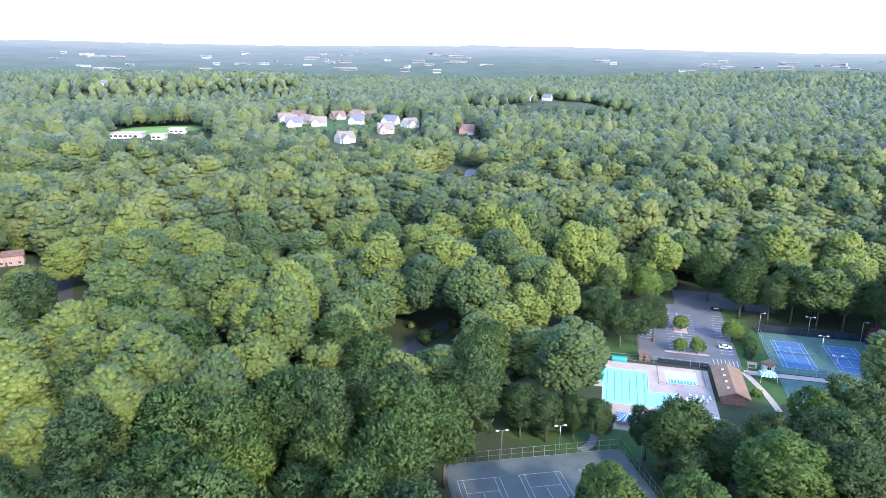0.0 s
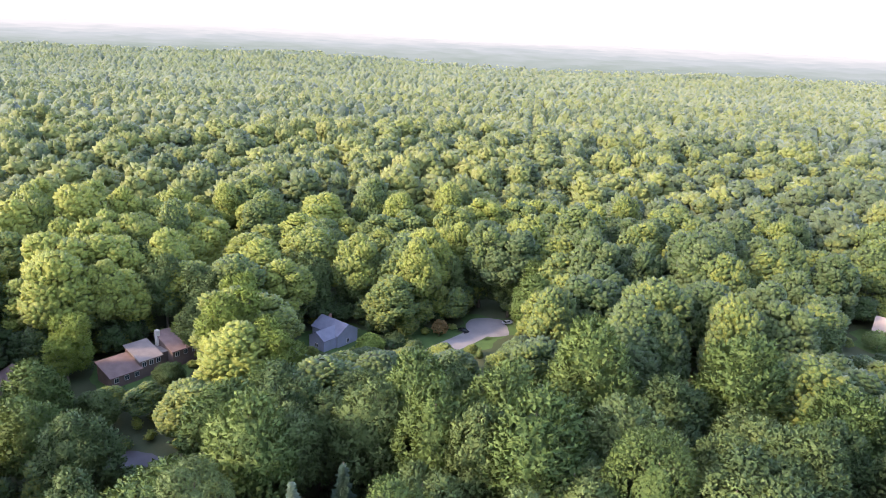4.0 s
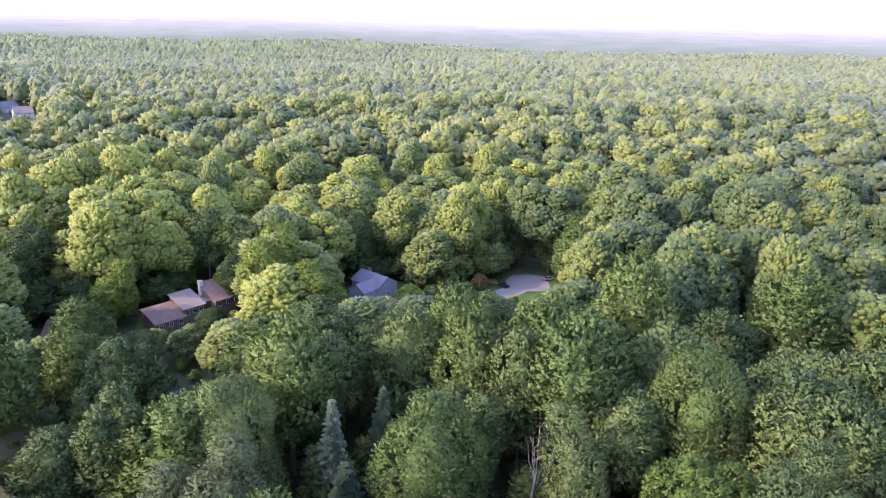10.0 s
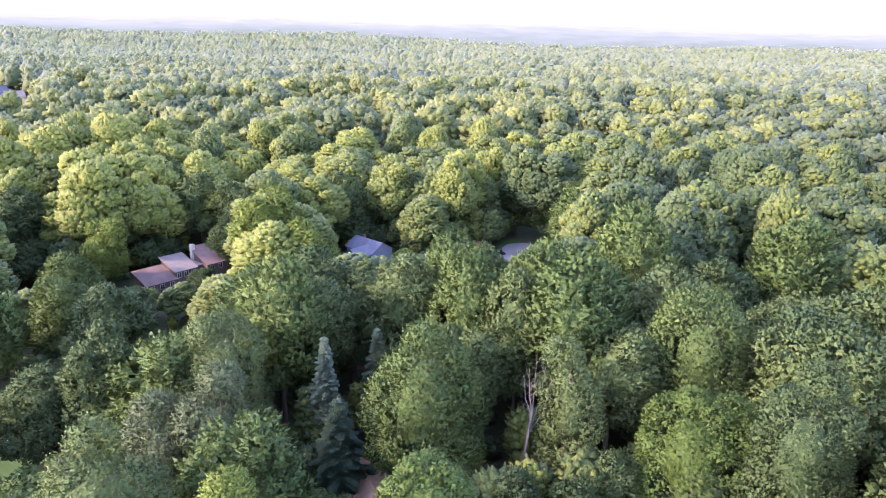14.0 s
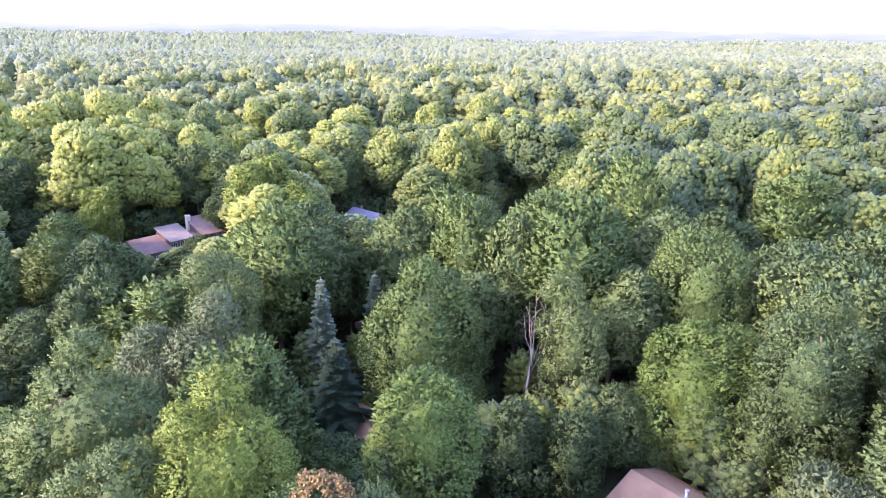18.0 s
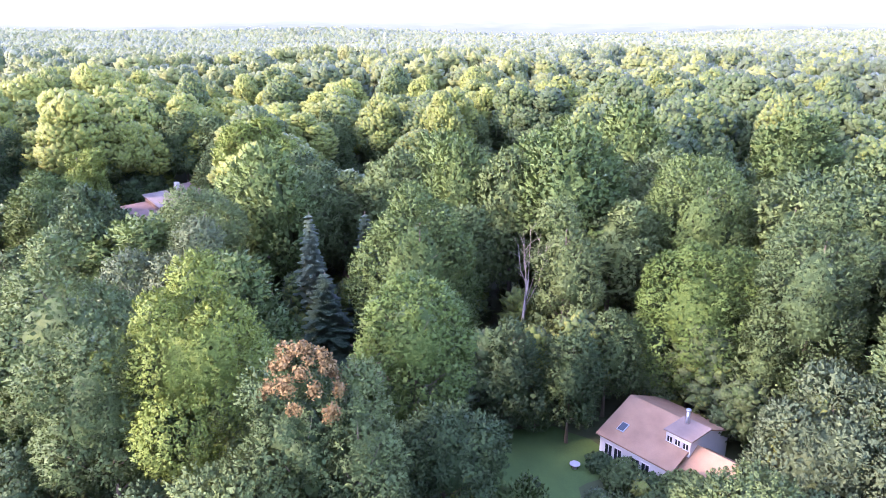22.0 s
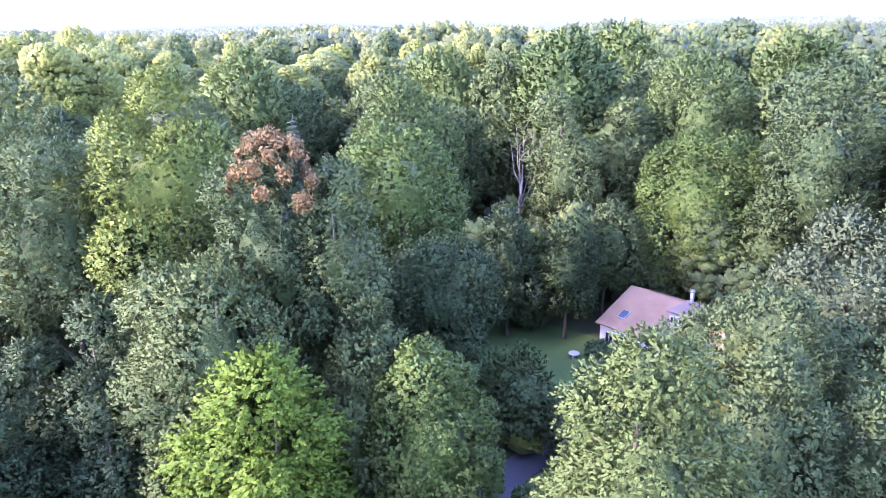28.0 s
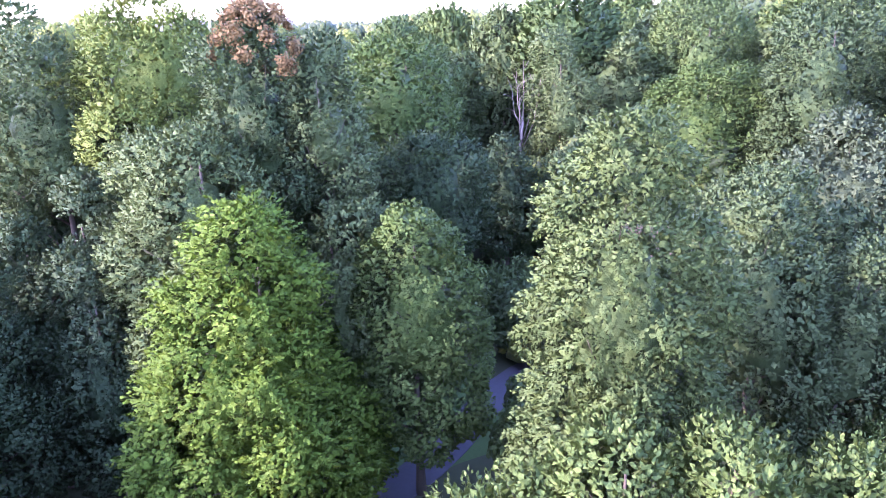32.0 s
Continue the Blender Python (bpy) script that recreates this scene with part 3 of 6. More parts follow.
# how each kind grows: lobes, narrowing, bulges, squareness, waist, then its tufts: turn to the sky, height, spread, leaf length, leaf width, level, squash
GROWTH = {
    "tulip": (26, 0.88, 0.26, 2.0, 0.36, 0.75, 1.8, 0.36, 1.6, 0.48, 0.0, 1.0),
    "oak": (24, 0.92, 0.42, 2.0, 0.36, 0.35, 1.3, 0.45, 1.3, 0.50, 0.1, 1.0),
    "bright": (34, 0.95, 0.26, 2.1, 0.36, 0.15, 0.9, 0.62, 1.3, 0.55, 0.5, 0.7),
    "maple": (46, 0.45, 0.24, 1.85, 0.16, -0.10, 2.2, 0.45, 1.5, 0.50, 0.7, 0.45),
    "lime": (20, 0.92, 0.60, 2.0, 0.34, 0.35, 1.3, 0.50, 1.3, 0.50, 0.2, 1.0),
    "olive": (20, 0.90, 0.50, 2.0, 0.40, 0.35, 1.2, 0.52, 1.4, 0.46, 0.1, 1.0),
    "willow": (38, 0.95, 0.40, 2.5, 0.42, -0.45, 1.5, 0.50, 1.5, 0.42, 0.0, 1.0),
    "silver": (20, 0.92, 0.55, 2.0, 0.36, 0.45, 1.4, 0.48, 1.6, 0.46, 0.0, 1.0),
    "spray": (18, 0.80, 0.40, 2.0, 0.34, 1.00, 2.0, 0.40, 1.7, 0.45, 0.0, 1.0),
    "teal": (26, 0.60, 0.22, 1.9, 0.30, 0.45, 1.2, 0.48, 1.4, 0.50, 0.0, 1.0),
}


def crown_mesh(kind, seed, radius, low, high, gap, per, size, sides=4):
    """A crown of lobes, tufts and leaves. gap: from tuft to tuft; per: leaves in a tuft."""
    rng = np.random.default_rng(seed)
    NORMALS.clear()
    n, narrow, bulge, square, waist, up, tall, spread, long, wide, level, squash = GROWTH[kind]
    form = crown_form(rng, radius * 0.88, low, high - 0.6, narrow, bulge, square, waist)
    p, d, lobes = lobed(rng, form, n, gap, -0.6, 1.32, 0.06) if kind in ("tulip", "bright") else lobed(rng, form, n, gap, full=1.12)
    v1, q = tuft_leaves(rng, p, d, per, size, tall * gap, spread * gap, up, sides, long, wide, level, squash)
    # a second, looser layer of larger sprays behind the first
    v4, q4 = tuft_leaves(rng, p - d * 0.7 * gap, d, max(3, per // 5), size * 1.8, tall * gap * 0.8, spread * gap * 1.5, up, sides, long, wide * 1.2, level, squash)
    v1, q = np.concatenate([v1, v4]), np.concatenate([q, q4 + len(v1)])
    v2, t = inner(rng, form, ICO2, 0.62 if sides == 4 else 0.74)
    soft = np.concatenate(NORMALS)
    if sides == 3:
        return mesh_of("crown", np.concatenate([v1, v2]), [], np.concatenate([q, t + len(v1)]), LEAF[kind], normals=soft)
    return mesh_of("crown", np.concatenate([v1, v2]), q, t + len(v1), LEAF[kind], normals=soft)


def tree(kind, x, y, top, radius, low=None, fine=0, seed=0, rich=True):
    """A tree of its own: trunk and crown. fine 2: seen from close by; 1: from the middle distance."""
    z = float(land(x, y))
    h = top - z
    name, label = LABELS[kind]
    base = thing(name, label, "tree", x, y, z, group="woodland trees")
    rng = np.random.default_rng(seed + 17)
    if fine == 2:
        low = 0.30 * h if low is None else low
        close = math.hypot(x, y) < 60
        leaf, gap, per = {"maple": (0.17, 0.74, 30), "willow": (0.135, 0.70, 38), "spray": (0.16, 0.60, 14)}.get(kind, (0.17, 0.74, 24)) if close and rich else (0.22, 0.85, 13)
        crown = crown_mesh(kind, seed, radius, low, h, gap, per, leaf)
        bark = bpy.data.meshes.new("trunk")
        limbs = [] if close and rich else None
        bm = trunk_of(rng, h * 0.86, 0.014 * h, 9, radius * 0.8, max(0.25, low / h), 9, limbs)
        bm.to_mesh(bark)
        bm.free()
        bark.materials.append(BARK)
        for limb in limbs or ():
            part("limb", limb, BARK, base)
    else:
        key = (kind, seed % 4)
        if key not in SHAPES:
            bark = bpy.data.meshes.new("trunk")
            bm = trunk_of(rng, 25.5, 0.45, 5, 4.5, 0.4, 6)
            bm.to_mesh(bark)
            bm.free()
            bark.materials.append(BARK)
            SHAPES[key] = (bark, crown_mesh(kind, 100 + seed % 4, 6.5, 8.0, 28.0, 1.0, 13, 0.36, 3))
        base.matrix_basis = pose(x, y, z, 0, 0, (seed * 137) % 360) @ Matrix.Diagonal((radius / 6.5, radius / 6.5, h / 28, 1))
        bark, crown = SHAPES[key]
    part("trunk", bark, None, base)
    part("crown", crown, None, base)
    PLANTED.append((x, y, radius))
    return base


# trees that stand out round the lane and the red-roofed house: kind, x, y, top, crown radius
for k, row in enumerate((
        ("willow", -26, 7.8, 30.4, 5.0), ("maple", -32, -12.6, 24.6, 7.7), ("bright", -38.6, -4.4, 24.0, 4.7),
        ("olive", -51, 21.3, 24, 5.2), ("silver", -67, 32.3, 25, 7.8), ("oak", -42.3, -15.4, 35.4, 4.6), ("oak", -37, -18.2, 30.6, 6.6), ("olive", -43.6, -11.2, 34.4, 3.4),
        # tree at (-65, -11) is no maple; bright leaves lighten its shaded crown
        ("lime", -51, -27.5, 39.5, 7.4), ("bright", -65, -11, 33.5, 6.6), ("oak", -53, -5.8, 26.5, 5.0),
        # holly at (-39, -28) and (-44, -43): oaks darkened in colour for shade
        ("oak", -47, -35.5, 34.3, 6.4), ("oak", -57, -45, 38, 8.2), ("oak", -58, -20, 15, 4.5), ("oak", -62, -31, 15, 4.5), ("oak", -40, -9.6, 24, 4.4), ("oak", -52, -13, 25, 5.0), ("teal", -39, -28, 25, 5.0), ("oak", -52, -40, 25, 6.0), ("teal", -44, -43, 24, 6.0), ("spray", -19.4, 8, 20.4, 3.4), ("spray", -20.0, 4.6, 19.0, 3.2), ("spray", -18.6, 11.8, 20.4, 3.5), ("spray", -18.6, 15.6, 18.8, 3.9), ("spray", -18.4, 1.7, 16.6, 2.7), ("spray", -36, 22, 9.8, 3.0), ("spray", -33.4, 24.5, 12, 3.0), ("oak", -40, 23.5, 21, 5.0), ("oak", -53, 29.5, 19.5, 5.5), ("olive", -38, 17.5, 24.5, 3.6), ("olive", -37.5, -21.5, 28, 3.6), ("oak", -47.5, -22.5, 29.5, 5.0))):
    kind, x, y, top, r = row
    tree(kind, x, y, top, r, {"maple": 2.0, "willow": 5.0, "spray": 1.0}.get(kind, 3.0 if k == 2 or x > -42 else max(0.2 * top, min(top - 2.5 * r, 0.5 * top))), 2, 40 + k)
for k, row in enumerate((
        # three oaks drawn as dark holly: shade put into their leaf colour
        ("teal", -42, -26.3, 22, 3.8), ("teal", -37, -32, 23, 4.4), ("teal", -33.6, -24.6, 20.5, 2.9), ("teal", -30.5, -31, 22, 4.0), ("oak", -94, 12, 20, 5.0), ("oak", -91, 33, 22, 5.0), ("teal", -86, -1.4, 21.5, 4.2), ("oak", -86, 6.5, 19, 4.8),
        # oak at (-92, 38) replaces a tulip tree: cloud shade as darker leaves
        ("bright", -99, 25, 28, 9.0), ("oak", -92, 38, 37, 7.5), ("olive", -103, 5.5, 33, 4.6), ("tulip", -98, -17, 35, 8.5),
        ("tulip", -120, 29, 37, 9.0), ("silver", -82, -44, 33.5, 6.5), ("silver", -79, -53, 29.5, 6.0), ("olive", -99, -52, 35, 8.5))):
    kind, x, y, top, r = row
    tree(kind, x, y, top, r, {"maple": 4.0, "teal": 2.0}.get(kind, 3.5 if x > -45 else 0.14 * top), 2, 70 + k)
# big crowns about the yards
for k, row in enumerate((
        ("tulip", -124, 5.5, 40.5, 10.5), ("tulip", -143, -2, 37, 8.5), ("tulip", -162, 20, 40, 9.5), ("tulip", -168, 57, 39, 10), ("lime", -183, -78, 33, 8.5),
        # oaks at (-108, 48) and (-84, 52): tulip trees darkened to paint shade
        ("oak", -95, -72, 30, 6.5), ("oak", -93, -83, 24, 6.5), ("oak", -70, 45, 33, 7.5), ("oak", -108, 48, 36, 8.0),
        ("olive", -125, -45, 32, 7.0), ("tulip", -146, -20, 35, 8.5), ("oak", -130, 58, 37, 9.0), ("oak", -84, 52, 35, 7.5))):
    tree(row[0], *row[1:], None, 1, 90 + k)
for k, row in enumerate((
        ("olive", -195, -137, 30, 9), ("lime", -174, -63, 28, 7), ("oak", -247, -58, 30, 8), ("lime", -250, -38, 27, 8), ("olive", -257, -27, 26, 7),
        ("oak", -270, -14, 30, 8.5), ("tulip", -232, 8, 27, 8), ("tulip", -222, 20, 28, 7.5), ("oak", -230, 46, 30, 8.5), ("tulip", -212, 62, 31, 9),
        ("oak", -210, 89, 30, 9), ("oak", -250, 77, 31, 9.5), ("oak", -227, -132, 30, 8), ("tulip", -152, 75, 33, 9),
        ("oak", -119, -86.9, 29, 7))):
    tree(row[0], *row[1:], None, 1, 110 + k)
for k, row in enumerate((
        ("oak", -154, -36, 27, 6.5), ("lime", -204, -86, 30, 7.5), ("oak", -212, -101, 29, 7), ("oak", -215, -118, 30, 8), ("oak", -205, -151, 28, 8), ("oak", -185, -161, 28, 8),
        ("lime", -172, -126, 25, 6.0), ("tulip", -144, -115, 24, 6.5), ("oak", -175, -97, 12, 4.5), ("oak", -152, -104, 14, 5.0), ("tulip", -128, -103, 25, 7.0), ("oak", -200, -99, 22, 6.0), ("oak", -236, -72, 28, 7.0), ("oak", -262, -2, 26, 7.5), ("tulip", -252, 8, 26, 7.0), ("tulip", -224, -150, 30, 8), ("oak", -174, -159, 26, 7))):
    tree(row[0], *row[1:], None, 1, 125 + k)
for k, row in enumerate((
        ("oak", -137, 225, 29, 8), ("tulip", -96, 205, 28, 8), ("tulip", -70, 183, 29, 8.5), ("oak", -91, 161, 28, 8), ("lime", -42, 122, 29, 6.5),
        ("tulip", -45, 144, 28, 8), ("oak", -62, 147, 29, 8), ("tulip", -30, 193, 29, 8.5), ("tulip", -19, 179, 28, 7.5), ("oak", -8, 157, 28, 7.5),
        ("olive", -21, 160, 27, 6.5), ("tulip", 1, 151, 27, 6.5), ("tulip", 10, 183, 27, 6.5), ("tulip", 12, 196, 24, 5.0),
        ("oak", 17, 210, 20, 5), ("oak", 36.5, 172.6, 15, 4.2), ("oak", 42.5, 170, 14.5, 4.0), ("oak", 53.9, 164, 15, 4.2), ("oak", 29, 172.5, 15, 4.4),
        ("oak", 9, 166.2, 28, 7))):
    tree(row[0], *row[1:], None, 1, 130 + k)
for k, row in enumerate((
        ("bright", 75, 134, 26, 9.5), ("oak", 90.5, 146.6, 26, 8), ("bright", 93, 158, 25, 5.5), ("oak", 106, 160, 26, 7.5), ("oak", 69, 148, 19, 5.0), ("oak", 59, 145, 16, 4.5),
        ("bright", 33.5, 121, 26, 6.5), ("bright", 48, 117, 26, 7), ("oak", 88, 131, 26, 6.5), ("oak", 78, 152, 22, 5), ("oak", 64, 162, 14, 4), ("oak", 99, 148, 24, 6))):
    tree(row[0], *row[1:], None, 1, 152 + k)
for k, (x, y, top, r) in enumerate(((-10, 34, 17, 5.5), (-3, 33, 17, 5.5), (3, 36, 18, 5.5), (-16, 40, 18, 6), (-8, 41, 19, 6), (9, 41, 18, 5), (62, -70, 18, 6), (30, -70, 17, 6))):
    tree("oak", *in_park(x, y), top, r, None, 1, 150 + k)

for k, (x, y, top, r) in enumerate(((44, 74, 22, 6.5), (54, 71, 21, 6.0), (63, 73, 24, 6.5), (72, 71, 22, 6.0), (81, 70, 24, 6.5), (91, 66, 22, 6.0), (95, 54, 21, 6.0), (-44, -8, 18, 5.0), (-42, 4, 18, 5.0), (-36, 16, 17, 4.5), (-40, -28, 17, 5.0), (2, 90, 20, 6.0), (-5, 77, 21, 6.0), (22, 108, 22, 6.5), (-9, 63, 20, 5.5), (-44, -16, 24, 6.5), (-30, -38, 17, 5.0), (47, 84, 24, 7.0), (34, 92, 22, 6.5))):
    tree("tulip" if k % 3 == 0 else "oak", *in_park(x, y), top, r, None, 1, 160 + k)

# the withered top of the oak by the lane
rng = np.random.default_rng(5)
wv, wq = leaves(rng, [(math.cos(a * 2.4) * (a ** 0.5) * 0.58, math.sin(a * 2.4) * (a ** 0.5) * 0.58, -0.028 * a * a ** 0.5 + rng.uniform(-0.3, 0.4), rng.uniform(0.6, 1.0)) for a in range(26)], 6500, 0.18, wild=0.7, shell=0.9)
withered = part("withered_crown", mesh_of("withered_crown", wv, wq, [], LEAF["bronze"]), None,
                [o for o in bpy.data.objects if o.name.startswith("oak_tree")][0], "withered orange-brown leaves at the tree top")
withered.location = (0.0, 0.3, 34.6)


def spruce(x, y, top, radius, kind, label, seed):
    """A conifer: whorls of drooping boughs on a straight trunk."""
    z = float(land(x, y))
    h = top - z
    rng = np.random.default_rng(seed)
    base = thing("spruce_tree", label, "tree", x, y, z, group="woodland trees")
    bm = bmesh.new()
    tube(bm, [(0, 0, -0.3), (0, 0, h * 0.5), (0, 0, h * 0.98)], [0.016 * h, 0.010 * h, 0.03], 8)
    part("trunk", bm, BARK, base)
    vs, qs, n = [], [], 0
    tiers = int(h / 0.8)
    for t in range(tiers):
        f = t / tiers
        zz = h * (0.10 + 0.88 * f)
        reach = radius * (1 - f) ** 0.8 + 0.35
        for b in range(max(5, int(10 - 4 * f))):
            a = b * math.tau / max(5, int(10 - 4 * f)) + t * 0.7 + rng.uniform(-0.35, 0.35)
            m = max(6, int(reach * 11))
            s = np.linspace(0.1, 1, m) * reach * rng.uniform(0.6, 1.15)
            d = np.array([math.cos(a), math.sin(a), 0.0])
            side = np.array([-d[1], d[0], 0.0])
            p = d * s[:, None] + np.array([0, 0, zz]) + np.array([0, 0, -0.28]) * (s[:, None] ** 1.3) / max(reach, 1) + rng.normal(size=(m, 3)) * 0.07
            w = (0.2 + 0.85 * np.sin(np.linspace(0.3, 2.8, m)))[:, None] * min(1.0, reach / 4 + 0.25)
            o = side * w + np.array([0, 0, -0.12])
            ln = d * 0.42
            vs.append(np.stack([p - ln, p + o, p + ln + (0, 0, -0.1), p - side * w + np.array([0, 0, -0.12])], 1).reshape(-1, 3))
            qs.append(np.arange(m * 4).reshape(m, 4) + n)
            n += m * 4
    part("crown", mesh_of("crown", np.concatenate(vs), np.concatenate(qs), [], LEAF[kind]), None, base)
    PLANTED.append((x, y, radius + 2))


spruce(-105, -36.5, 29.7, 4.4, "bluespruce", "tall blue-grey spruce with tiered boughs", 3)
spruce(-98, -32, 22, 6.2, "spruce", "dark green spruce with layered boughs", 4)
spruce(-116, -30, 27, 4.5, "spruce", "dark green spruce with layered boughs", 6)


def snag(x, y, top, seed=2):
    """A dead, leafless tree with forked limbs."""
    z = float(land(x, y))
    h = top - z
    rng = np.random.default_rng(seed)
    base = thing("dead_tree", "leafless dead tree with bleached forked limbs", "tree", x, y, z)
    bm = bmesh.new()
    tube(bm, [(0, 0, -0.3), (0.3, 0.5, h * 0.3), (0.2, 1.3, h * 0.6)], [0.36, 0.27, 0.20], 8)
    part("trunk", bm, PALE_BARK, base)
    for k in range(6):
        a = k * 1.1 + rng.uniform(-0.3, 0.3)
        o = Vector((0.2, 0.3 + 0.5 + 0.5 * (0.44 + 0.03 * k) / 0.6, h * (0.42 + 0.033 * k)))
        reach = rng.uniform(1.6, 3.4)
        e = o + Vector((math.cos(a) * reach, math.sin(a) * reach, h * rng.uniform(0.22, 0.40)))
        m = o.lerp(e, 0.45) + Vector((math.cos(a) * 0.6, math.sin(a) * 0.6, -0.5))
        bm = bmesh.new()
        tube(bm, [o, m, e], [0.11, 0.075, 0.018], 6)
        for j in range(6):
            s = m.lerp(e, 0.05 + 0.15 * j)
            q = s + Vector((rng.uniform(-1.6, 1.6), rng.uniform(-1.6, 1.6), rng.uniform(0.5, 2.2)))
            tube(bm, [s, s.lerp(q, 0.5) + Vector((0, 0, 0.15)), q], [0.04, 0.028, 0.008], 5)
        part("limb", bm, PALE_BARK, base)
    PLANTED.append((x, y, 5.0))


snag(-104, -1.5, 32.0)
snag(-118, -58, 29.0, 5)

# ---- the wood: trees of their own out to 165 m, joined beyond ----


def template(seed, n, gap, per, size, low=6.0, ball=None, up=0.5):
    """A crown for many trees: n lobes with tufts of leaves: verts, normals and triangles."""
    rng = np.random.default_rng(seed)
    NORMALS.clear()
    form = crown_form(rng, 5.8, low, 27.4, 0.92, 0.24, 2.0, 0.38)
    if n:
        p, d, lobes = lobed(rng, form, n, gap, -0.15, 1.28, 0.08)
        v, t = cores(rng, lobes, ICO1, 0.88, 0.03)
        v1, t1 = inner(rng, form, ICO1, 0.75)
    else:
        d = rng.normal(size=(per[0], 3))
        d[:, 2] = np.abs(d[:, 2]) - 0.15
        d /= np.linalg.norm(d, axis=1)[:, None]
        p, per = form(d), per[1]
        v, t = inner(rng, form, ball, 0.95, 0.07)
        v1, t1 = np.zeros((0, 3)), np.zeros((0, 3), np.int32)
    v, t = np.concatenate([v, v1]), np.concatenate([t, t1 + len(v)])
    v1, t1 = tuft_cones(rng, p, d, 0.9 * gap, 0.60 * gap, up, 4)
    v, t = np.concatenate([v, v1]), np.concatenate([t, t1 + len(v)])
    if not per:
        return v, np.concatenate(NORMALS), t
    v1, t1 = tuft_leaves(rng, p, d, per, size, 1.4 * gap, 0.45 * gap, up, 3)
    return np.concatenate([v, v1]), np.concatenate(NORMALS), np.concatenate([t, t1 + len(v)])


def plant_joined(name, label, rows, shapes, mat, close=False):
    """Many trees as one mesh. rows: x, y, height, radius, tone."""
    rows = np.asarray(rows)
    pick = np.random.default_rng(9).integers(0, len(shapes), len(rows))
    turn = np.random.default_rng(8).uniform(0, math.tau, len(rows))
    vs, ns, ts, tone, n = [], [], [], [], 0
    for s, (v, soft, t) in enumerate(shapes):
        r = rows[pick == s]
        if not len(r):
            continue
        a = turn[pick == s]
        c, sn = np.cos(a)[:, None], np.sin(a)[:, None]
        k, h = (r[:, 3] / 6.5)[:, None], (r[:, 2] / 28)[:, None]
        z0 = land(r[:, 0], r[:, 1])[:, None]
        p = np.stack([(v[:, 0] * c - v[:, 1] * sn) * k + r[:, 0:1], (v[:, 0] * sn + v[:, 1] * c) * k + r[:, 1:2], v[:, 2] * h + z0], 2)
        o = np.stack([soft[:, 0] * c - soft[:, 1] * sn, soft[:, 0] * sn + soft[:, 1] * c, np.broadcast_to(soft[:, 2], (len(r), len(v)))], 2)
        off = n + np.arange(len(r)) * len(v)
        vs.append(p.reshape(-1, 3))
        ns.append(o.reshape(-1, 3))
        ts.append((t[None] + off[:, None, None]).reshape(-1, 3))
        tone.append(np.repeat(r[:, 4], len(v)))
        n += len(v) * len(r)
    me = mesh_of(name, np.concatenate(vs), [], np.concatenate(ts), mat, np.concatenate(tone), normals=np.concatenate(ns) if close else None)
    return tagged(new(name, me), label, "woodland", kind="stuff")


def fill(inner, outer, step, lo, hi, low_az=-38.0, high_az=138.0, seed=0):
    """Places for trees on an uneven grid between two distances: x, y, height, radius, tone."""
    rng = np.random.default_rng(seed)
    out = []
    n = int(outer / step) + 1
    near = [p for p in PLANTED]
    for i in range(-n, n + 1):
        for j in range(-n, n + 1):
            x = (i + 0.5 * (j % 2) + rng.uniform(-0.33, 0.33)) * step
            y = (j * 0.88 + rng.uniform(-0.33, 0.33)) * step
            r = step * rng.uniform(0.42, 0.64)
            h = rng.uniform(lo, hi)
            tone = rng.random()
            d = math.hypot(x, y)
            if not inner <= d * (1 + 0.07 * math.sin(x / 53) * math.sin(y / 47 + 1)) < outer:
                continue
            az = math.degrees(math.atan2(-x, y))
            if not low_az < (az if low_az < 100 else az % 360) < high_az:
                continue
            # stand: painted sun and cloud shade, golden to the left, greener to the right
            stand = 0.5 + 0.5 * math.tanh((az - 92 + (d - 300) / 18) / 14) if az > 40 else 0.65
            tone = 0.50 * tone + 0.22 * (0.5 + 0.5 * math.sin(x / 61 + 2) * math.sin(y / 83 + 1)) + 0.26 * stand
            if az > 50 and d > 110:
                h += 3.0
            h += 3.5 * math.sin(x / 47 + 0.5) * math.sin(y / 39)
            if d < 200 and any((x - a) ** 2 + (y - b) ** 2 < (0.55 * (r + c)) ** 2 for a, b, c in near):
                continue
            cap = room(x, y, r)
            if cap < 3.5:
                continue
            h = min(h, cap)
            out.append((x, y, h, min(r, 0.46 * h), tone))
    return out


for k, (x, y, h, r, tone) in enumerate(fill(48, 165, 15.0, 22, 35, seed=1)):
    near = math.hypot(x, y) < 66
    if near:
        h = min(h, 19 + 5 * tone)
    # kind follows tone, so the painted shade brings darker kinds
    kind = "tulip" if tone > 0.5 else "oak" if tone > 0.24 else "olive" if tone > 0.15 else "teal"
    tree(kind, x, y, h + float(land(x, y)), r, 1.5 if near else None, 2 if near else 1, k, False)
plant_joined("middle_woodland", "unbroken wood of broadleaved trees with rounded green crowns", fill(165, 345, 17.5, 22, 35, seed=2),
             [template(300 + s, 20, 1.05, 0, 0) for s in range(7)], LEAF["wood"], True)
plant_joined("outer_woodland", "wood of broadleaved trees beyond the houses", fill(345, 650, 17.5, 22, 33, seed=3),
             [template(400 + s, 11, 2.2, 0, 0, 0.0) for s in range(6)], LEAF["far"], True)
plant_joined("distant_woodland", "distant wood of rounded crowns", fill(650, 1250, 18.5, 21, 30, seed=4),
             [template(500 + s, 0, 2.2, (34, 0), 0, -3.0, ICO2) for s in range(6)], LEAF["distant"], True)
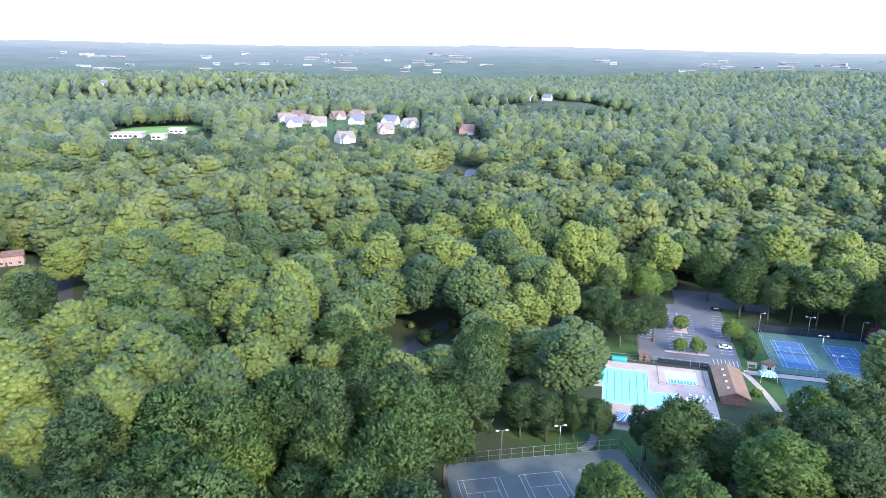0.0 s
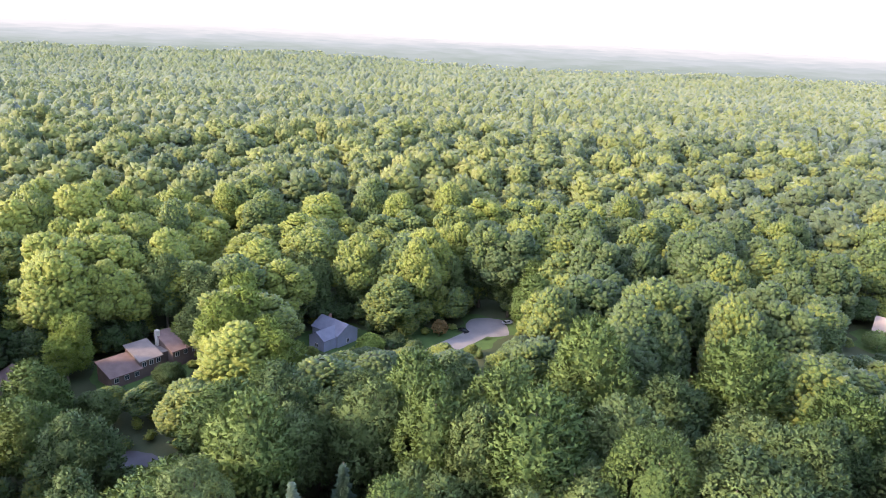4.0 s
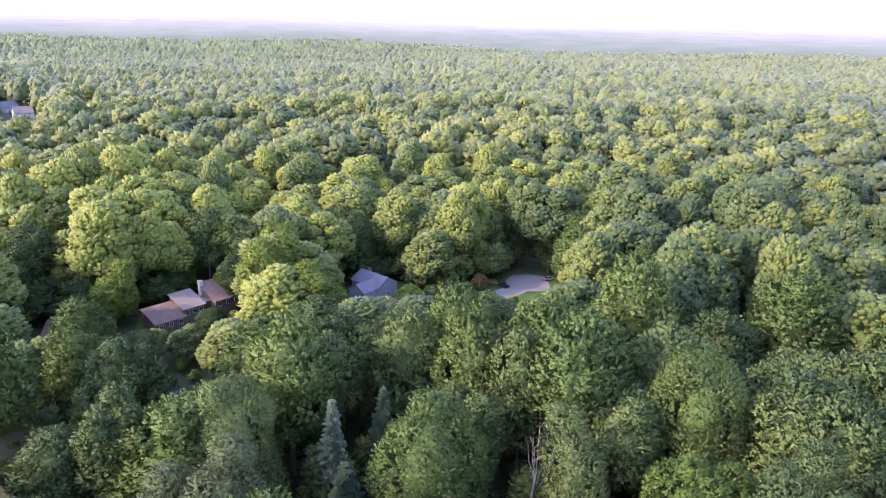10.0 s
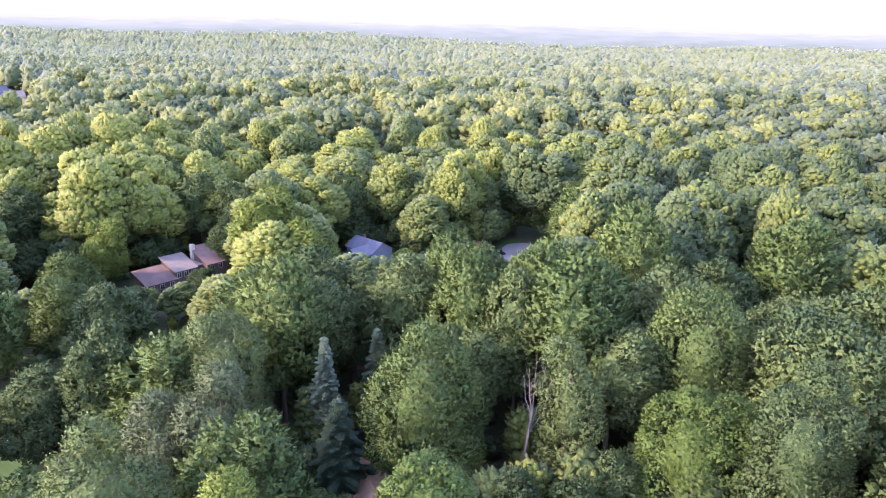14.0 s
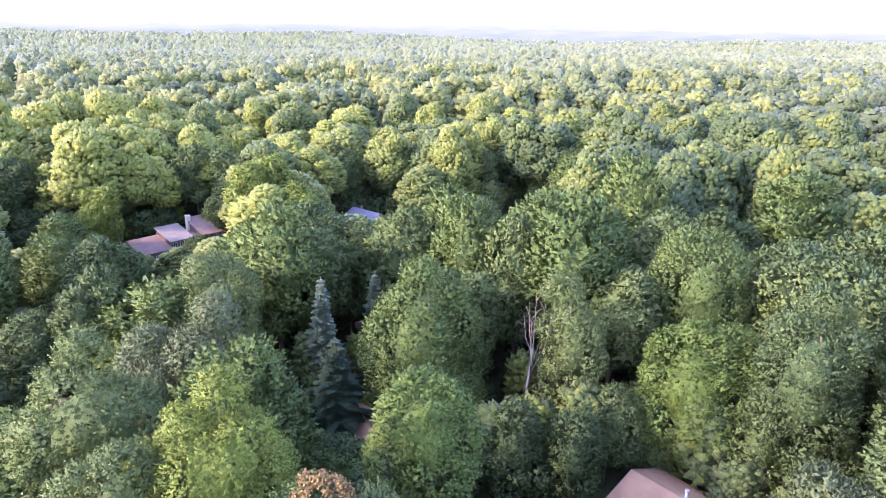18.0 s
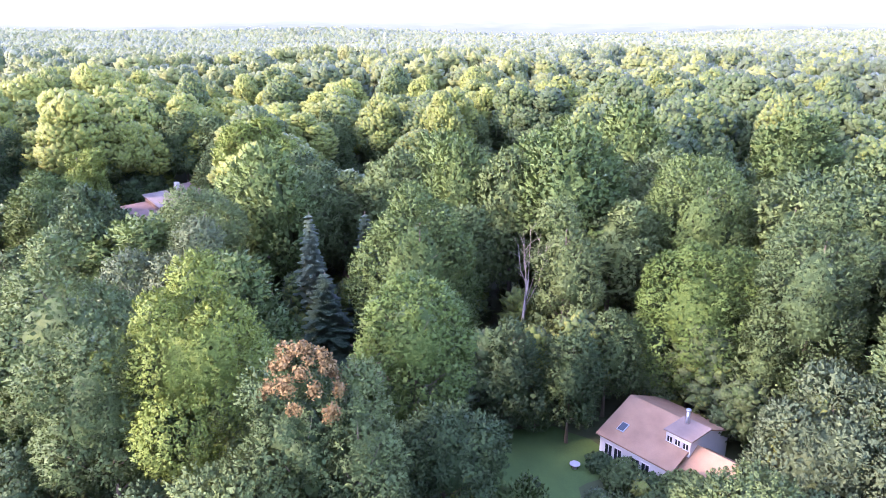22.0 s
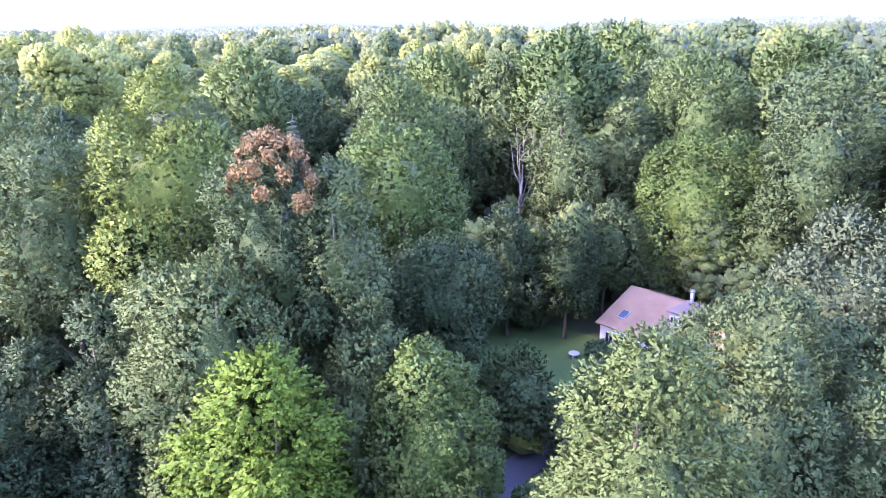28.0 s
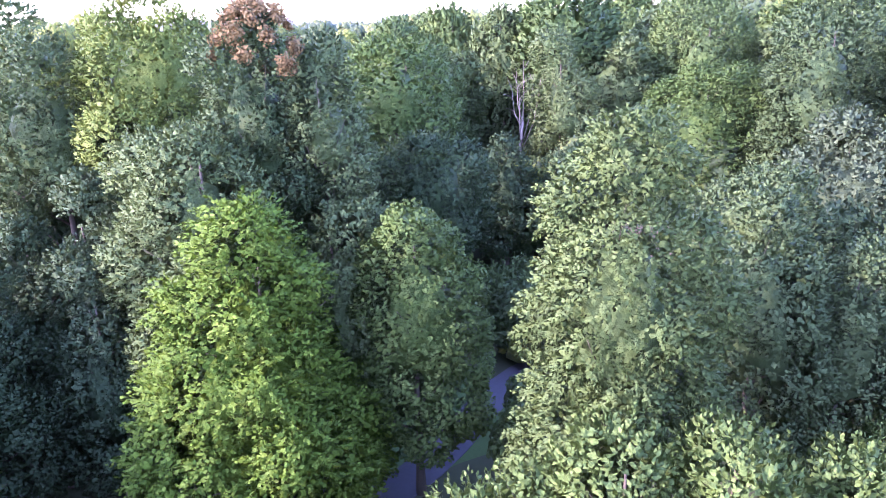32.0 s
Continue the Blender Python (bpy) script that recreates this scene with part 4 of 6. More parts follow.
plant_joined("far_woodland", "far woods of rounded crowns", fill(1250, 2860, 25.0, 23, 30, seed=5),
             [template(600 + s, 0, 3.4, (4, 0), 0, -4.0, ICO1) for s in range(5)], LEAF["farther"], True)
# unseen trees added behind the camera to shade the near ground
plant_joined("woodland_behind", "unseen broadleaved wood added behind the camera as a sun screen", fill(26, 130, 13.5, 20, 27, 138.0, 322.0, seed=6),
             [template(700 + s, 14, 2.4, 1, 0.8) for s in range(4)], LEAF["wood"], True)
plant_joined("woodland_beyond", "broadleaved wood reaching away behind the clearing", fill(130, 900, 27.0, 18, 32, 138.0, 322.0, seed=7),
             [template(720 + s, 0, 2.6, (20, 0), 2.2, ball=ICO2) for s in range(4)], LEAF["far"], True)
# young trees in the shade of the tall ones
def understorey():
    rng = np.random.default_rng(14)
    rows = []
    for i in range(-14, 4):
        for j in range(-10, 14):
            x, y = (i + rng.uniform(-0.3, 0.3)) * 12.0, (j + rng.uniform(-0.3, 0.3)) * 12.0
            h, tone = rng.uniform(9, 17.5), rng.random()
            if not 58 < math.hypot(x, y) < 158 or y < -0.9 * abs(x) or (x > 0 and y < 60):
                continue
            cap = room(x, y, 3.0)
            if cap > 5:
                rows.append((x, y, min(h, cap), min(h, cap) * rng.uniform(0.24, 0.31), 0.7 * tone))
    # the wood's edge round the yards keeps its leaves down to the ground
    for cx, cy, half, _ in YARDS[:13]:
        away = math.atan2(cy, cx)
        for k in range(22):
            a, d = away + rng.uniform(-1.7, 1.7), half + rng.uniform(3.5, 14)
            x, y, h = cx + d * math.cos(a), cy + d * math.sin(a), rng.uniform(7, 15)
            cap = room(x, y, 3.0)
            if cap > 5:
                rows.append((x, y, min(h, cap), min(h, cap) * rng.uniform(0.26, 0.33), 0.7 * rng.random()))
    plant_joined("understorey", "young broadleaved trees in the shade of taller ones", rows, [template(750 + s, 12, 2.3, 5, 0.7, low=2.0) for s in range(5)],
                 LEAF["wood"], True)


understorey()


# bushes and saplings under the trees
def undergrowth():
    rng = np.random.default_rng(12)
    rows = []
    for k in range(1300):
        a, d = radians(rng.uniform(-36, 136)), 58 + 200 * rng.random() ** 0.8
        x, y = -d * math.sin(a), d * math.cos(a)
        if room(x, y, 1.0) > 1.5:
            rows.append((x, y, rng.uniform(1.5, 5.5), rng.uniform(1.2, 3.0), rng.random()))
    plant_joined("undergrowth", "low bushes and saplings beneath the trees", rows, [template(800 + s, 0, 2.4, (26, 3), 1.5, 1.0, ICO1) for s in range(4)], LEAF["wood"], True)


undergrowth()


# ---- materials of the buildings and the park ----
WHITE = material("white_painted_siding", (0.50, 0.485, 0.47), 0.7, spread=0.06, bump=0.05)
CREAM = material("cream_siding", (0.56, 0.50, 0.42), 0.75, spread=0.08, bump=0.05)
GREY_WALL = material("grey_blue_siding", (0.24, 0.25, 0.30), 0.75, spread=0.10, bump=0.05)
BROWN_WALL = material("brown_stained_boards", (0.13, 0.09, 0.075), 0.85, spread=0.2, bump=0.2)
BRICK = material("red_brick", (0.25, 0.145, 0.11), 0.9, spread=0.25, scale=2, bump=0.3)
PINK_BRICK = material("pink_tan_brick", (0.42, 0.29, 0.24), 0.9, spread=0.15, scale=2, bump=0.2)
RED_ROOF = material("faded_red_brown_shingles", (0.270, 0.165, 0.100), 0.9, spread=0.16, scale=1.2, bump=0.5)
TAN_ROOF = material("tan_shingles", (0.23, 0.185, 0.16), 0.9, spread=0.16, scale=1.2, bump=0.5)
GREY_ROOF = material("grey_shingles", (0.155, 0.155, 0.185), 0.9, spread=0.16, scale=1.2, bump=0.5)
BROWN_ROOF = material("brown_shingles", (0.20, 0.13, 0.11), 0.9, spread=0.2, scale=1.2, bump=0.5)
GLASS = material("dark_window_glass", (0.02, 0.025, 0.03), 0.08, spread=0.1, bump=0.0, spec=0.6)
METAL = material("galvanised_metal", (0.45, 0.46, 0.47), 0.4, 0.8, spread=0.1, bump=0.05)
DARK_METAL = material("dark_painted_metal", (0.06, 0.06, 0.065), 0.5, 0.3, spread=0.1, bump=0.05)
CONCRETE = material("pale_concrete", (0.46, 0.36, 0.29), 0.9, spread=0.12, scale=0.8, bump=0.1)
TIMBER = material("weathered_timber", (0.42, 0.30, 0.21), 0.85, spread=0.2, bump=0.2)
COURT_BLUE = material("blue_court_surface", (0.075, 0.150, 0.27), 0.85, spread=0.08, bump=0.05)
COURT_GREEN = material("grey_green_court_surface", (0.085, 0.150, 0.120), 0.9, spread=0.12, bump=0.05)
COURT_GREY = material("worn_grey_court_surface", (0.115, 0.130, 0.117), 0.9, spread=0.2, scale=0.5, bump=0.05)
SCREEN = material("dark_windscreen_fabric", (0.018, 0.026, 0.034), 0.9, spread=0.2, bump=0.1)
POOL_BLUE = material("pale_blue_pool_paint", (0.38, 0.65, 0.63), 0.6, spread=0.05, bump=0.0)
POOL_DEEP = material("deep_end_blue_pool_paint", (0.07, 0.48, 0.58), 0.6, spread=0.05, bump=0.0)
LANE = material("lane_line_tile", (0.13, 0.36, 0.44), 0.6, spread=0.05, bump=0.0)
TEAL_CLOTH = material("turquoise_canvas", (0.06, 0.36, 0.33), 0.8, spread=0.08, bump=0.1)
BLUE_CLOTH = material("blue_canvas", (0.08, 0.26, 0.42), 0.8, spread=0.08, bump=0.1)
WHITE_CLOTH = material("white_canvas", (0.75, 0.75, 0.74), 0.8, spread=0.05, bump=0.1)
MULCH = material("red_brown_mulch", (0.13, 0.075, 0.060), 0.95, spread=0.25, bump=0.5)
STONE = material("pale_grey_stone", (0.36, 0.35, 0.36), 0.9, spread=0.2, scale=2, bump=0.3)
TYRE = material("black_rubber", (0.02, 0.02, 0.02), 0.8, bump=0.0)


def water_material():
    m = bpy.data.materials.new("pool_water")
    m.use_nodes = True
    n, l = m.node_tree.nodes, m.node_tree.links
    clear, shine = n.new("ShaderNodeBsdfTransparent"), n.new("ShaderNodeBsdfGlossy")
    clear.inputs["Color"].default_value = (0.92, 0.99, 0.99, 1)
    shine.inputs["Roughness"].default_value = 0.08
    mix = n.new("ShaderNodeMixShader")
    mix.inputs[0].default_value = 0.06
    l.new(clear.outputs[0], mix.inputs[1])
    l.new(shine.outputs[0], mix.inputs[2])
    l.new(mix.outputs[0], n["Material Output"].inputs["Surface"])
    return m


WATER = water_material()


# ---- houses ----
def gable(bm, x0, x1, y0, y1, z0, eave, rise, shed=False):
    """Walls under a ridge along x; shed: the wall rises from y0 to y1 alone."""
    ym = y1 if shed else (y0 + y1) / 2
    prof = [(y0, z0), (y1, z0), (y1, eave + (rise if shed else 0))] + ([] if shed else [(ym, eave + rise)]) + [(y0, eave)]
    a = [bm.verts.new((x0, y, z)) for y, z in prof]
    b = [bm.verts.new((x1, y, z)) for y, z in prof]
    bm.faces.new(a[::-1])
    bm.faces.new(b)
    for i in range(len(prof)):
        j = (i + 1) % len(prof)
        bm.faces.new((a[i], a[j], b[j], b[i]))
    bmesh.ops.recalc_face_normals(bm, faces=bm.faces)
    return bm


def slope(x0, x1, ya, za, yb, zb, over=0.45, thick=0.18):
    """One roof slab from its eave (ya, za) up to its ridge (yb, zb)."""
    bm = bmesh.new()
    k = (zb - za) / (yb - ya)
    s = 1 if yb > ya else -1
    ya2 = ya - s * over
    za2 = za - k * s * over
    pts = [(ya2, za2), (yb, zb), (yb, zb + thick), (ya2, za2 + thick)]
    a = [bm.verts.new((x0 - over, y, z)) for y, z in pts]
    b = [bm.verts.new((x1 + over, y, z)) for y, z in pts]
    bm.faces.new(a[::-1])
    bm.faces.new(b)
    for i in range(4):
        j = (i + 1) % 4
        bm.faces.new((a[i], a[j], b[j], b[i]))
    bmesh.ops.recalc_face_normals(bm, faces=bm.faces)
    return bm


def window(parent, x, y, z, w, h, facing, frame_mat=None):
    """A framed window set into a wall; facing: 0 front (-y), 1 right, 2 back, 3 left."""
    ob = new("window")
    ob.parent = parent
    ob.matrix_basis = pose(x, y, z, 0, 0, facing * 90)
    bm = bmesh.new()
    for a, b, c, d in ((-w / 2 - 0.1, w / 2 + 0.1, -0.1, 0), (-w / 2 - 0.1, w / 2 + 0.1, h, h + 0.1),
                       (-w / 2 - 0.1, -w / 2, 0, h), (w / 2, w / 2 + 0.1, 0, h), (-0.04, 0.04, 0, h)):
        box(bm, a, b, -0.10, 0.02, c, d)
    part("window_frame", bm, frame_mat or WHITE, ob)
    part("pane", a_box(-w / 2, w / 2, -0.05, 0.02, 0, h), GLASS, ob)
    return ob


def house(name, label, x, y, turn, w, d, eave, rise, walls, roof, group="", wins=2, storeys=1, chimney=None, garage=False, wing=None, z=None):
    z = float(land(x, y)) if z is None else z
    hs = thing(name, label, "house", x, y, z, turn, group)
    part("wall", gable(bmesh.new(), -w / 2, w / 2, -d / 2, d / 2, -0.4, eave, rise), walls, hs)
    part("roof", slope(-w / 2, w / 2, -d / 2, eave, 0, eave + rise), roof, hs)
    part("roof", slope(-w / 2, w / 2, d / 2, eave, 0, eave + rise), roof, hs)
    for s in range(storeys):
        zz = 0.9 + s * 2.7
        for k in range(wins):
            u = -w / 2 + w * (k + 0.5) / wins
            if garage and s == 0 and u > 0:
                continue
            window(hs, u, -d / 2, zz, 1.1, 1.3, 0)
            window(hs, u, d / 2, zz, 1.1, 1.3, 2)
        window(hs, w / 2, 0, zz, 1.1, 1.3, 1)
        window(hs, -w / 2, 0, zz, 1.1, 1.3, 3)
    if garage:
        part("garage_door", a_box(w * 0.08, w * 0.44, -d / 2 - 0.06, -d / 2 + 0.02, -0.1, 2.3), WHITE, hs, "white garage door")
    else:
        part("door", a_box(-0.5, 0.5, -d / 2 - 0.05, -d / 2 + 0.02, 0, 2.05), BROWN_WALL, hs)
    if chimney:
        u, v, t = chimney
        part("chimney", a_box(u - 0.45, u + 0.45, v - 0.4, v + 0.4, eave - 0.3, t, bevel=0.04), BRICK, hs)
    if wing:
        wx, ww, wd, we, wr = wing
        part("wall", gable(bmesh.new(), -wd / 2, wd / 2, -ww / 2, ww / 2, -0.4, we, wr), walls, hs).matrix_basis = pose(wx, -d / 2 - wd / 2 + 1.5, 0, 0, 0, 90)
        for s in (-1, 1):
            ob = part("roof", slope(-wd / 2, wd / 2 + 1.5, s * ww / 2, we, 0, we + wr), roof, hs)
            ob.matrix_basis = pose(wx, -d / 2 - wd / 2 + 1.5, 0, 0, 0, 90)
        window(hs, wx, -d / 2 - wd + 1.5, 0.9, 1.2, 1.3, 0)
    return hs


# the red-roofed house by the lawn
hd = thing("red_roofed_house", "white house with a faded red-brown roof in a wooded yard", "house", -84.8, 19.6, 1.9, 48.7)
part("wall", gable(bmesh.new(), -5.4, 5.4, -7.0, 7.0, -0.4, 4.0, 2.9), WHITE, hd)
part("roof", slope(-5.4, 5.4, -7.0, 4.0, 0, 6.9), RED_ROOF, hd)
part("roof", slope(-5.4, 5.4, 7.0, 4.0, 0, 6.9), RED_ROOF, hd)
for u in (-3.9, -2.4, 0.4, 1.9):
    window(hd, u, -7.0, 1.0, 1.1, 1.9, 0)
window(hd, -5.4, -3.0, 1.0, 1.0, 1.6, 3)
sk = new("skylight")
sk.parent = hd
sk.matrix_basis = pose(-3.3, -5.0, 5.02, 22.5, 0, 0)
part("skylight_frame", a_box(-0.55, 0.55, -0.75, 0.75, 0, 0.16, bevel=0.02), METAL, sk)
part("pane", a_box(-0.45, 0.45, -0.65, 0.65, 0.16, 0.19), GLASS, sk)
dm = part("dormer", a_box(2.5, 6.0, -3.9, 0.4, 4.2, 7.0), WHITE, hd, "white box dormer with three small windows")
part("dormer_roof", a_box(2.2, 6.3, -4.2, 0.6, 7.0, 7.2, bevel=0.03), material("pale_tan_flat_roof", (0.21, 0.155, 0.125), 0.8), hd, "pale tan flat roof")
for u in (3.1, 4.25, 5.4):
    window(hd, u, -3.9, 5.6, 0.7, 0.8, 0)
bm = bmesh.new()
tube(bm, [(3.4, -0.6, 6.6), (3.4, -0.6, 9.0)], [0.26, 0.26], 12)
tube(bm, [(3.4, -0.6, 8.95), (3.4, -0.6, 9.2)], [0.36, 0.30], 12)
part("flue", bm, METAL, hd, "round metal flue")
part("wall", gable(bmesh.new(), 5.6, 13.0, -6.2, 2.0, -0.4, 3.0, 2.6), WHITE, hd)
part("roof", slope(5.9, 13.0, -6.2, 3.0, -2.1, 5.6), RED_ROOF, hd)
part("roof", slope(5.9, 13.0, 2.0, 3.0, -2.1, 5.6), RED_ROOF, hd)
window(hd, 8.0, -6.2, 0.9, 1.2, 1.3, 0)

# low house under the trees beside the purple shrub
house("low_house", "low house with a faded tan-red roof half hidden by trees", -98, -27, 35, 12, 8, 2.9, 2.2, CREAM, RED_ROOF, wins=3)

# timber house of three stepped wings
ht = thing("stepped_timber_house", "brown timber house of three wings with pale sloping roofs", "house", -191, -112, 0.0, 148)
for u0, u1, v0, v1, e, r in ((-14.0, -4.5, -4.0, 4.5, 3.6, 2.4), (-4.5, 2.5, -3.5, 5.5, 5.6, 2.4), (6.0, 15.0, -4.0, 6.0, 5.6, 3.4)):
    part("wall", gable(bmesh.new(), u0, u1, v0, v1, -0.4, e, r, shed=True), BROWN_WALL, ht)
    # tan on the middle wing only: its sunlit tone put into the colour
    part("roof", slope(u0, u1, v0, e, v1 + 0.3, e + r), TAN_ROOF if u0 == -4.5 else BROWN_ROOF, ht)
    for k in range(3):
        window(ht, u0 + (u1 - u0) * (k + 0.5) / 3, v0, e - 2.0, 1.2, 1.4, 0)
part("wall", a_box(2.4, 6.1, -1.0, 5.0, -0.4, 5.0), BROWN_WALL, ht)
part("flat_roof", a_box(2.2, 6.2, -1.4, 5.2, 5.0, 5.2), TAN_ROOF, ht)
part("chimney", a_box(5.4, 6.6, 4.0, 5.4, 5.0, 10.3, bevel=0.04), CREAM, ht, "pale boxed chimney")
dk = thing("timber_deck", "tan timber deck on posts beside the house", "deck", -182.5, -116.5, 0.0, 148)
for k in range(10):
    part("plank", a_box(-4.2, 4.2, -1.4 + k * 0.28, -1.14 + k * 0.28, 1.0, 1.06), TIMBER, dk)
for u in (-4, 0, 4):
    for v in (-1.3, 1.2):
        part("post", a_box(u - 0.07, u + 0.07, v - 0.07, v + 0.07, -0.1, 1.9), TIMBER, dk)

house("grey_house", "grey two-storey house with a cross-gabled shingle roof", -227, -62, 58, 13, 9.5, 4.6, 2.8, GREY_WALL, GREY_ROOF,
      wins=3, storeys=1, chimney=(-3.5, 1.0, 8.2), wing=(2.0, 7.5, 7.0, 4.2, 2.2))
house("low_brown_house", "low house with a dull red-brown roof", -170, -143, 30, 13, 8, 3.0, 2.6, BROWN_WALL, BROWN_ROOF, wins=3)
house("brick_house", "red brick house with a tan roof and white garage", -272, 147, 60, 15, 10, 4.6, 4.2, BRICK, TAN_ROOF,
      wins=3, storeys=1, garage=True, wing=(2.5, 7.5, 6.0, 3.4, 2.6))
house("white_house", "white house with a grey roof above the lawn", -300, 182, 75, 15, 10, 4.2, 3.6, CREAM, GREY_ROOF, wins=3, wing=(3, 6.5, 5, 3.2, 2.4))
house("white_house", "white house with a grey cross-gabled roof", -302, 238, 80, 16, 10, 5.4, 3.6, WHITE, GREY_ROOF, wins=3, storeys=2, wing=(3, 7, 5, 4.6, 2.8))
house("town_house", "row house with brown roofs on two levels", -210, 325, 25, 15, 8, 4.8, 1.8, PINK_BRICK, BROWN_ROOF, wins=4, storeys=1)
house("white_cottage", "small white house among the trees", -455, 533, 30, 13, 9, 3.5, 3, WHITE, GREY_ROOF, wins=2)

# the new estate beyond the wood
rng = np.random.default_rng(21)
for k, (x, y) in enumerate(ESTATE):
    house("estate_house", "large pale estate house with a tan hipped roof", x, y, float(rng.uniform(-40, 40)), 18, 14, 5.0, 6.4,
          (CREAM, PINK_BRICK, CREAM, PINK_BRICK)[k % 4], (TAN_ROOF, BROWN_ROOF, GREY_ROOF, TAN_ROOF)[k % 4], "houses of the new estate", 3, 2, garage=True, wing=(-4, 8, 6, 5.5, 4))
for k, (x, y) in enumerate(FAR_HOUSES):
    house("far_house", "pale house standing among the distant woods", x, y, float(rng.uniform(-60, 60)), 16, 11, 5.0, 5.5,
          (WHITE, CREAM)[k % 2], (GREY_ROOF, TAN_ROOF)[k % 2], "houses in the far woods", 2, 2)

# low school-like building by the bright field
for x, y, w, dp in ((-335, 749, 34, 14), (-298, 741, 14, 10), (-291, 777, 17, 10)):
    sb = thing("school_building", "long low pale building beside a bright sports field", "building", x, y, float(land(x, y)), 6, "school buildings")
    part("wall", a_box(-w / 2, w / 2, -dp / 2, dp / 2, -0.5, 5), WHITE, sb)
    part("roof", a_box(-w / 2 - 1, w / 2 + 1, -dp / 2 - 1, dp / 2 + 1, 5, 5.5, bevel=0.1), CONCRETE, sb)
    for k in range(w // 5):
        window(sb, -w / 2 + 2.5 + k * 5.0, -dp / 2, 1.2, 3.0, 1.8, 0)
patch("estate_grounds", -115, 880, 78, 95, -12, GRASS, "mown lawns between the estate houses", "grass", seed=20, lift=0.6)
patch("sports_field", -322, 802, 46, 38, 5, FIELD, "bright green mown sports field", "grass", seed=3, lift=0.6)

# business park on the skyline
def far_hill(x, y):
    """Height of the hills past the last single trees, fitted to the camera's horizon."""
    d, a = np.hypot(x, y), np.arctan2(y, x)
    up = np.clip((d - 2700) / 2200, 0, 1)
    return land(x, y) * (1 - up) + 16 + 82 * up * (0.9 + 0.10 * np.sin(a * 9 + 1))


# wall colours dulled to carry the haze over the skyline
FAR_WALLS = [material(n, c, 0.85, spread=0.12, bump=0.05) for n, c in (("haze_dulled_tan_concrete", (0.27, 0.25, 0.24)), ("haze_dulled_grey_concrete", (0.30, 0.30, 0.30)), ("haze_dulled_brick_facade", (0.20, 0.18, 0.17)))]
rng = np.random.default_rng(33)
for bearing, spread, count in ((26, 4.5, 9), (16, 3, 7), (10, 2.5, 6), (3, 6.5, 22), (-12, 1, 2), (-19.5, 2, 7), (-23.8, 1.4, 6), (-28.3, 1.8, 6), (-31.4, 1, 3)):
    for k in range(count):
        az = radians(bearing + float(rng.uniform(-spread, spread)))
        d = float(rng.uniform(2760, 3900))
        w, dp, h = float(rng.uniform(16, 75)), float(rng.uniform(14, 26)), float(rng.choice([4, 5, 6, 9])) + float(rng.uniform(0, 3))
        x, y = -d * math.sin(az), d * math.cos(az)
        ob = thing("office_block", "pale office block on the hazy skyline", "office building", x, y, float(far_hill(x, y)), math.degrees(az) + float(rng.uniform(-25, 25)), "business park")
        part("wall", a_box(-w / 2, w / 2, -dp / 2, dp / 2, -10, h), FAR_WALLS[k % 3], ob)
        part("roof", a_box(-w / 2 - 0.5, w / 2 + 0.5, -dp / 2 - 0.5, dp / 2 + 0.5, h, h + 1.0), FAR_WALLS[(k + 1) % 3], ob)
        for s in range(2):
            part("window_band", a_box(-w / 2 + 1, w / 2 - 1, -dp / 2 - 0.15, -dp / 2 + 0.1, 1.5 + s * 3.5, 3.2 + s * 3.5), GLASS, ob)

# ---- roads, drives and lawns ----
strip("road", [(-205, -35), (-226, -24), (-240, -14), (-250, -9)], 8.5, OLD_ASPHALT, "pale worn asphalt of a cul-de-sac", "road")
patch("turning_circle", -250, -9, 9, 8, 10, OLD_ASPHALT, "pale worn asphalt turning circle", "road", lift=0.09, seed=4, ragged=0.03)
strip("road", [(-190, 128), (-214, 143), (-226, 149), (-242, 163), (-255, 182), (-258, 196), (-270, 236), (-272, 280)], 6.0, OLD_ASPHALT, "pale drive curving past the lawn", "road")
patch("lawn", -256, 163, 21, 20, 30, GRASS, "mown green lawn between the houses", "grass", seed=5, lift=0.03)
patch("parking_yard", -266, 272, 12, 6, 20, OLD_ASPHALT, "pale asphalt parking yard", "road", lift=0.10, seed=6, ragged=0.04)
patch("driveway", -143, -92, 5, 9, 20, ASPHALT, "dark asphalt driveway under trees", "road", lift=0.05, seed=7)
patch("driveway", -98, -41, 9, 4.5, 30, ASPHALT, "dark asphalt forecourt under trees", "road", lift=0.05, seed=8)
patch("mulch_bed", -150, -42, 4, 3, 20, MULCH, "red-brown mulch bed under trees", "ground", lift=0.05, seed=9)
patch("mulch_bed", -102, -87, 8, 5, 40, MULCH, "red-brown mulch bed under trees", "ground", lift=0.05, seed=10)
for k, (x, y, half, rise) in enumerate(YARDS[:11]):
    patch("lawn", x, y, half * 1.25, half * 1.25, 20 * k, GRASS, "shaded grass round a house among the trees", "grass", seed=40 + k, lift=0.012)
patch("lawn", -97, -96, 7, 7, 10, GRASS, "small mown lawn edged with stones", "grass", seed=11, lift=0.04)
patch("lawn", -80, 1, 10, 10, 0, GRASS, "shaded mown lawn behind the red-roofed house", "grass", seed=12, lift=0.04)
patch("lawn", -230, -30, 14, 9, 20, GRASS, "grass verge beside the cul-de-sac", "grass", seed=13, lift=0.02)
patch("lawn", 8, 560, 20, 26, 0, GRASS, "grass clearing in the wood", "grass", seed=14, lift=0.1)
strip("road", [(20, 590), (24, 622), (40, 660)], 9, OLD_ASPHALT, "pale road crossing the wood", "road", lift=0.15)
strip("road", [(-40, 190), (-16, 224), (-9, 237), (4, 262)], 6, ASPHALT, "dark asphalt road under trees", "road")
